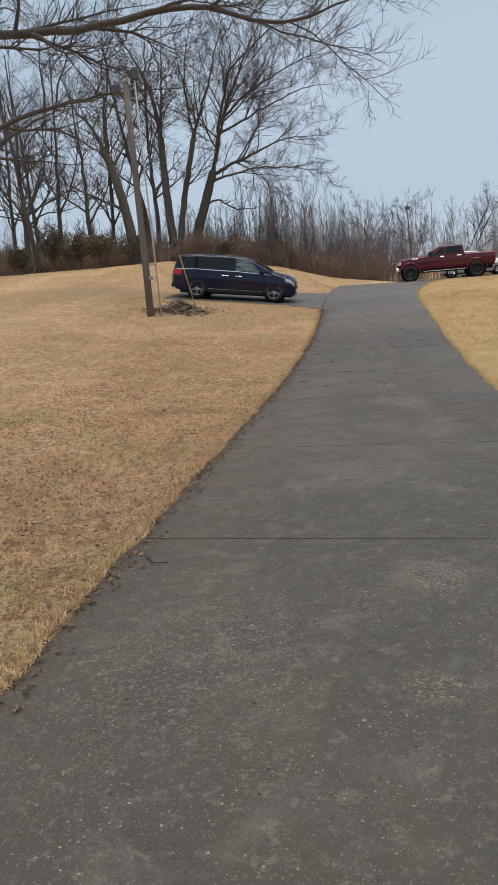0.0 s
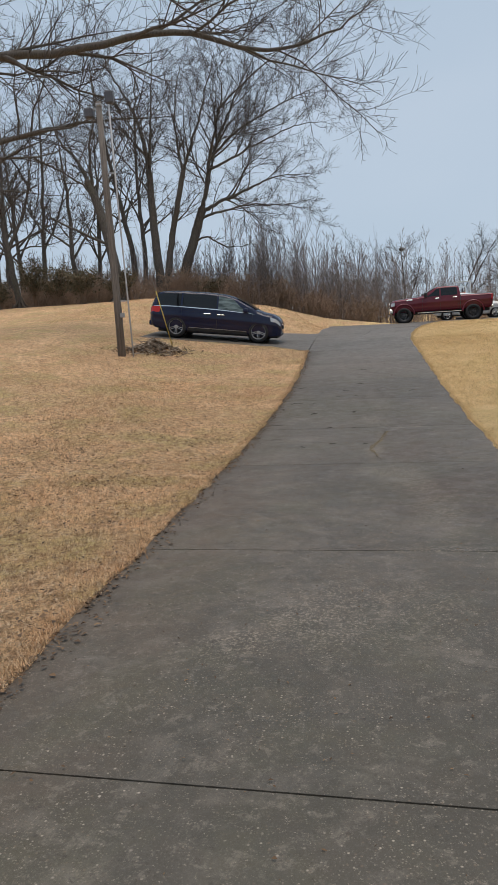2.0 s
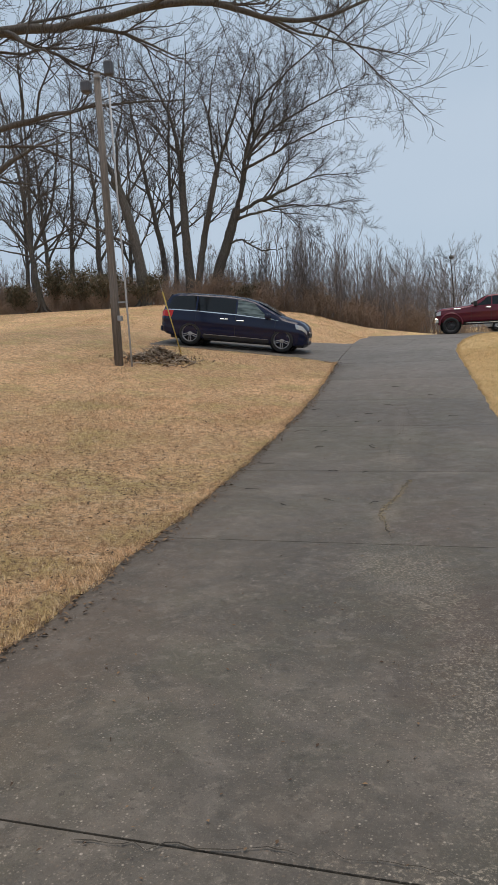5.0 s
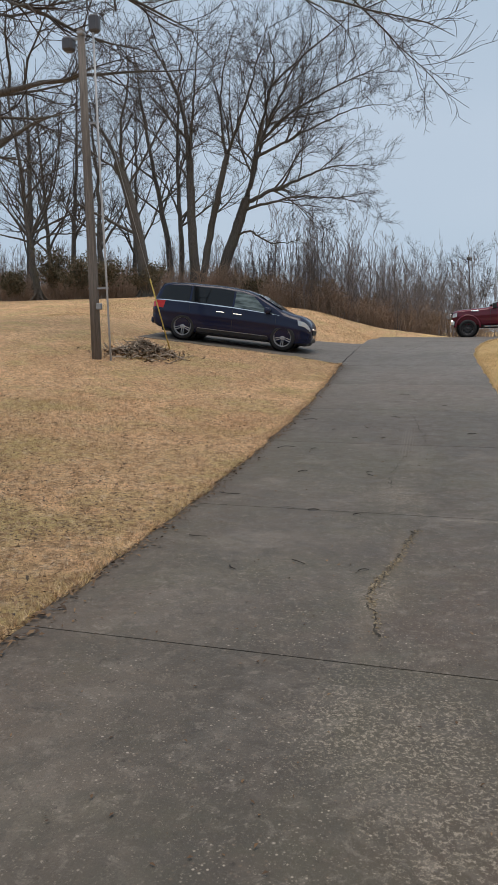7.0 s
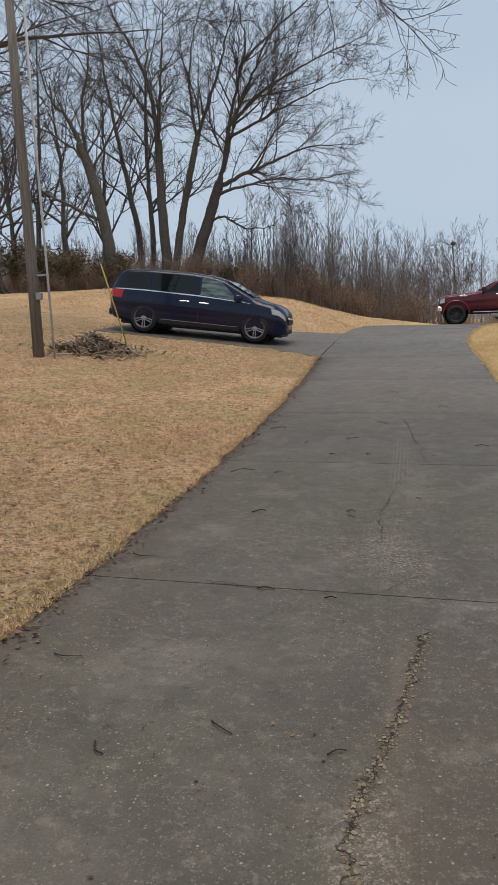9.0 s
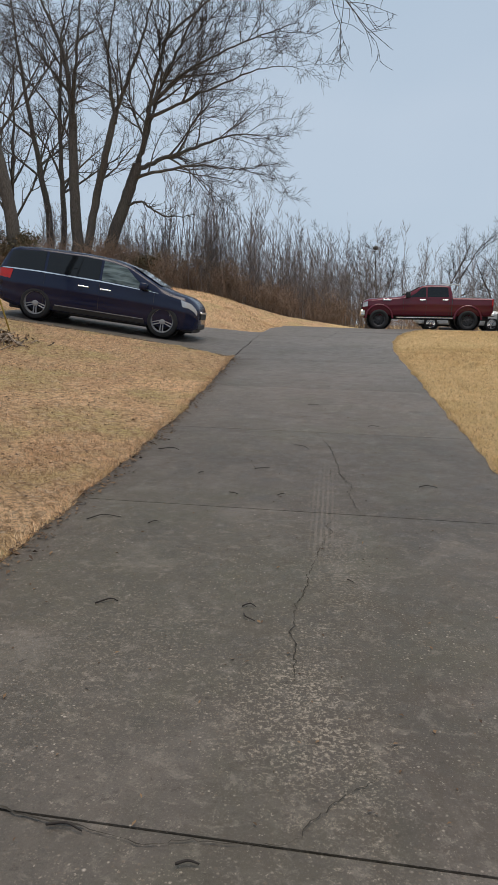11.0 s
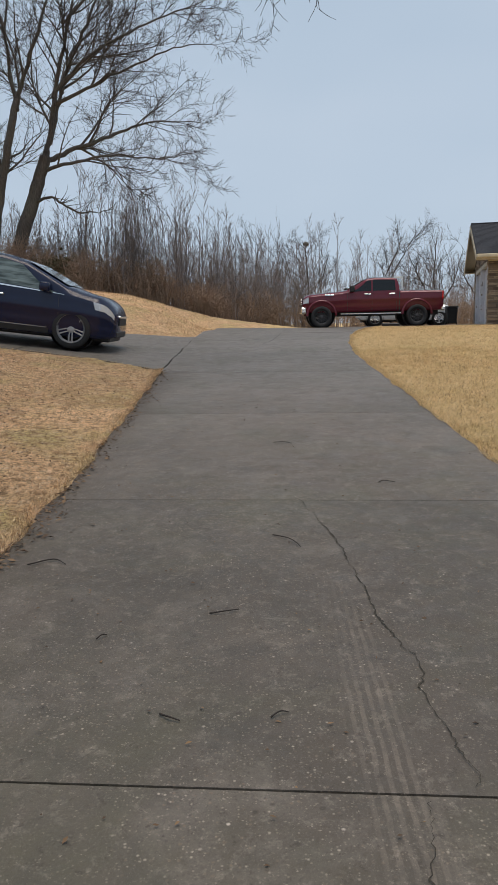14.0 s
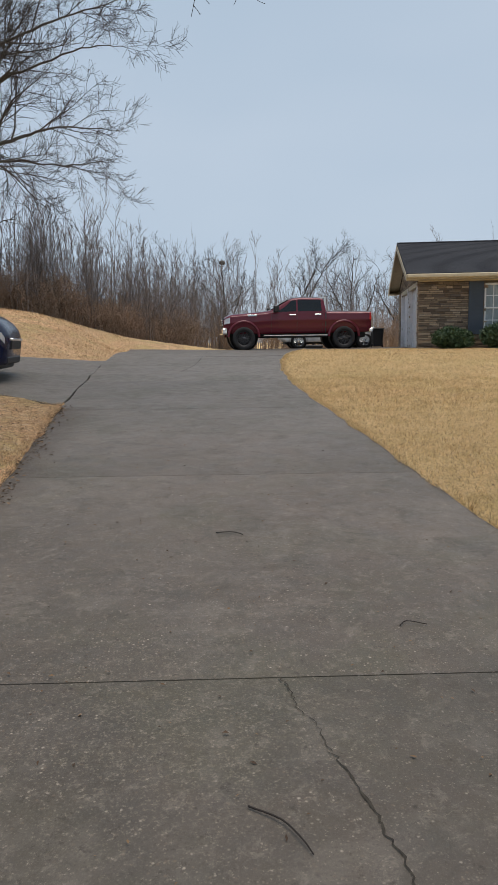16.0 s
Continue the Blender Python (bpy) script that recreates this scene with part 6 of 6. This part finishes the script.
tagged(litter.build("leaf_litter", LEAF, heap, smooth=False), kind="stuff")

# ---- shrubs before the house ----
mk = Mat("evergreen_leaf", 0.6)
mk.color(mk.ramp(mk.island(), [(0.0, (0.018, 0.040, 0.016)), (0.6, (0.040, 0.080, 0.030)), (1.0, (0.075, 0.115, 0.045))]))
GREEN = mk.m


def shrub(lx, ly, rx, ry, h, seed):
    """A clipped evergreen: stems inside, many small leaves on an uneven outline."""
    rng = np.random.default_rng(seed)
    m = HM @ Matrix.Translation((lx, ly, 0))
    x, y, _ = m.translation
    ob = empty("shrub", Matrix.Translation((x, y, float(ground(x, y)) - 0.02)), "low dark green evergreen shrub against the house", "shrub", "shrubs by the house")
    st, lv = Soup(), Soup()
    for k in range(30):
        a, d = rng.uniform(0, 6.28), rng.uniform(0.2, 0.8)
        tip = np.array([rx * d * math.cos(a), ry * d * math.sin(a), h * rng.uniform(0.5, 0.9)])
        st.tube([np.array([0, 0, 0.0]), tip * 0.5 + [0, 0, 0.05], tip], [0.015, 0.01, 0.005], 4)
    n = 5200
    d = rng.normal(size=(n, 3))
    d /= np.linalg.norm(d, axis=1)[:, None]
    lump = 0.82 + 0.28 * value_noise(d[:, 0] * 2 + d[:, 2], d[:, 1] * 2 - d[:, 2], 1.7)
    r = lump * rng.uniform(0.55, 1.03, n)
    p = d * r[:, None] * np.array([rx, ry, h * 0.55]) + [0, 0, h * 0.5]
    p[:, 2] = np.maximum(p[:, 2], 0.03)
    a = rng.normal(size=(n, 3)) * 0.028
    b = rng.normal(size=(n, 3)) * 0.018
    i = np.arange(n) * 4
    lv.add(np.stack([p - a, p + b, p + a, p - b], 1).reshape(-1, 3), np.stack([i, i + 1, i + 2, i + 3], -1))
    tagged(st.build("stem_tangle", TWIG, ob), kind="stuff")
    tagged(lv.build("foliage", GREEN, ob, smooth=False), kind="stuff")
    return ob


shrub(1.0, -0.75, 0.70, 0.55, 0.68, 1)
shrub(2.45, -0.75, 0.66, 0.55, 0.78, 2)
shrub(4.9, -0.75, 0.80, 0.55, 0.9, 3)

# ---- bin and basketball hoop by the garage ----
def wheelie_bin(x, y):
    ob = empty("trash_bin", Matrix.Translation((x, y, float(ground(x, y)))) @ Matrix.Scale(0.74, 4), "black plastic wheeled trash bin beside the garage", "trash bin")
    bm = bmesh.new()
    add_box(bm, -0.30, -0.32, 0.06, 0.30, 0.32, 0.98, 0.04)
    for v in bm.verts:
        k = 0.80 + 0.20 * v.co.z
        v.co.x *= k
        v.co.y *= k
    part("body", bm, BLACKTRIM, ob)
    box("lid", -0.33, -0.37, 0.975, 0.33, 0.35, 1.05, BLACKTRIM, ob, 0.03)
    box("handle", -0.24, 0.34, 0.93, 0.24, 0.40, 0.97, BLACKTRIM, ob, 0.01)
    for s in (-1, 1):
        w = part("wheel", lathe_y([(0.0, 0.27 * s), (0.10, 0.27 * s), (0.11, 0.29 * s), (0.11, 0.32 * s), (0.0, 0.33 * s)], 18), RUBBER, ob)
        w.location = (0.0, 0.0, 0.11)
        w.rotation_euler = (0, 0, radians(90))
    return ob


wheelie_bin(7.85, 46.6)


acr = Mat("acrylic_board", 0.1)
acr.color((0.6, 0.66, 0.70))
acr.b.inputs["Alpha"].default_value = 0.15
ACRYLIC = acr.m


def basketball_hoop(m):
    ob = empty("basketball_hoop", m, "white framed basketball backboard on a dark pole", "basketball hoop")
    tube_part("pole", [(0, 0.9, 0.1), (0, 0.9, 1.3), (0, 0.05, 1.9)], 0.055, BLACKTRIM, ob)
    board = box("backboard", -0.50, 0.0, 1.52, 0.50, 0.03, 2.36, ACRYLIC, ob)
    for x0, z0, x1, z1 in ((-0.52, 2.32, 0.52, 2.38), (-0.52, 1.50, 0.52, 1.56), (-0.52, 1.56, -0.46, 2.32), (0.46, 1.56, 0.52, 2.32)):
        box("frame", x0, -0.025, z0, x1, 0.0, z1, WHITEPL, board)
    for x0, z0, x1, z1 in ((-0.22, 2.02, 0.22, 2.06), (-0.22, 1.68, -0.18, 2.02), (0.18, 1.68, 0.22, 2.02)):
        box("target_line", x0, -0.012, z0, x1, -0.004, z1, WHITEPL, board)
    th_ = np.linspace(0, 2 * np.pi, 25)
    tube_part("rim", [(0.22 * math.cos(t_), -0.36 + 0.22 * math.sin(t_), 1.66) for t_ in th_], 0.012, simple("orange_rim", (0.55, 0.12, 0.03), 0.5), ob, 6)
    box("rim_bracket", -0.06, -0.15, 1.62, 0.06, 0.0, 1.68, simple("orange_bracket", (0.55, 0.12, 0.03), 0.5), ob)
    box("base", -0.45, 0.55, 0.0, 0.45, 1.35, 0.18, BLACKTRIM, ob, 0.05)
    return ob


basketball_hoop(Matrix.Translation((6.12, 51.2, float(ground(6.3, 51.2)))) @ Matrix.Rotation(radians(-8), 4, "Z"))
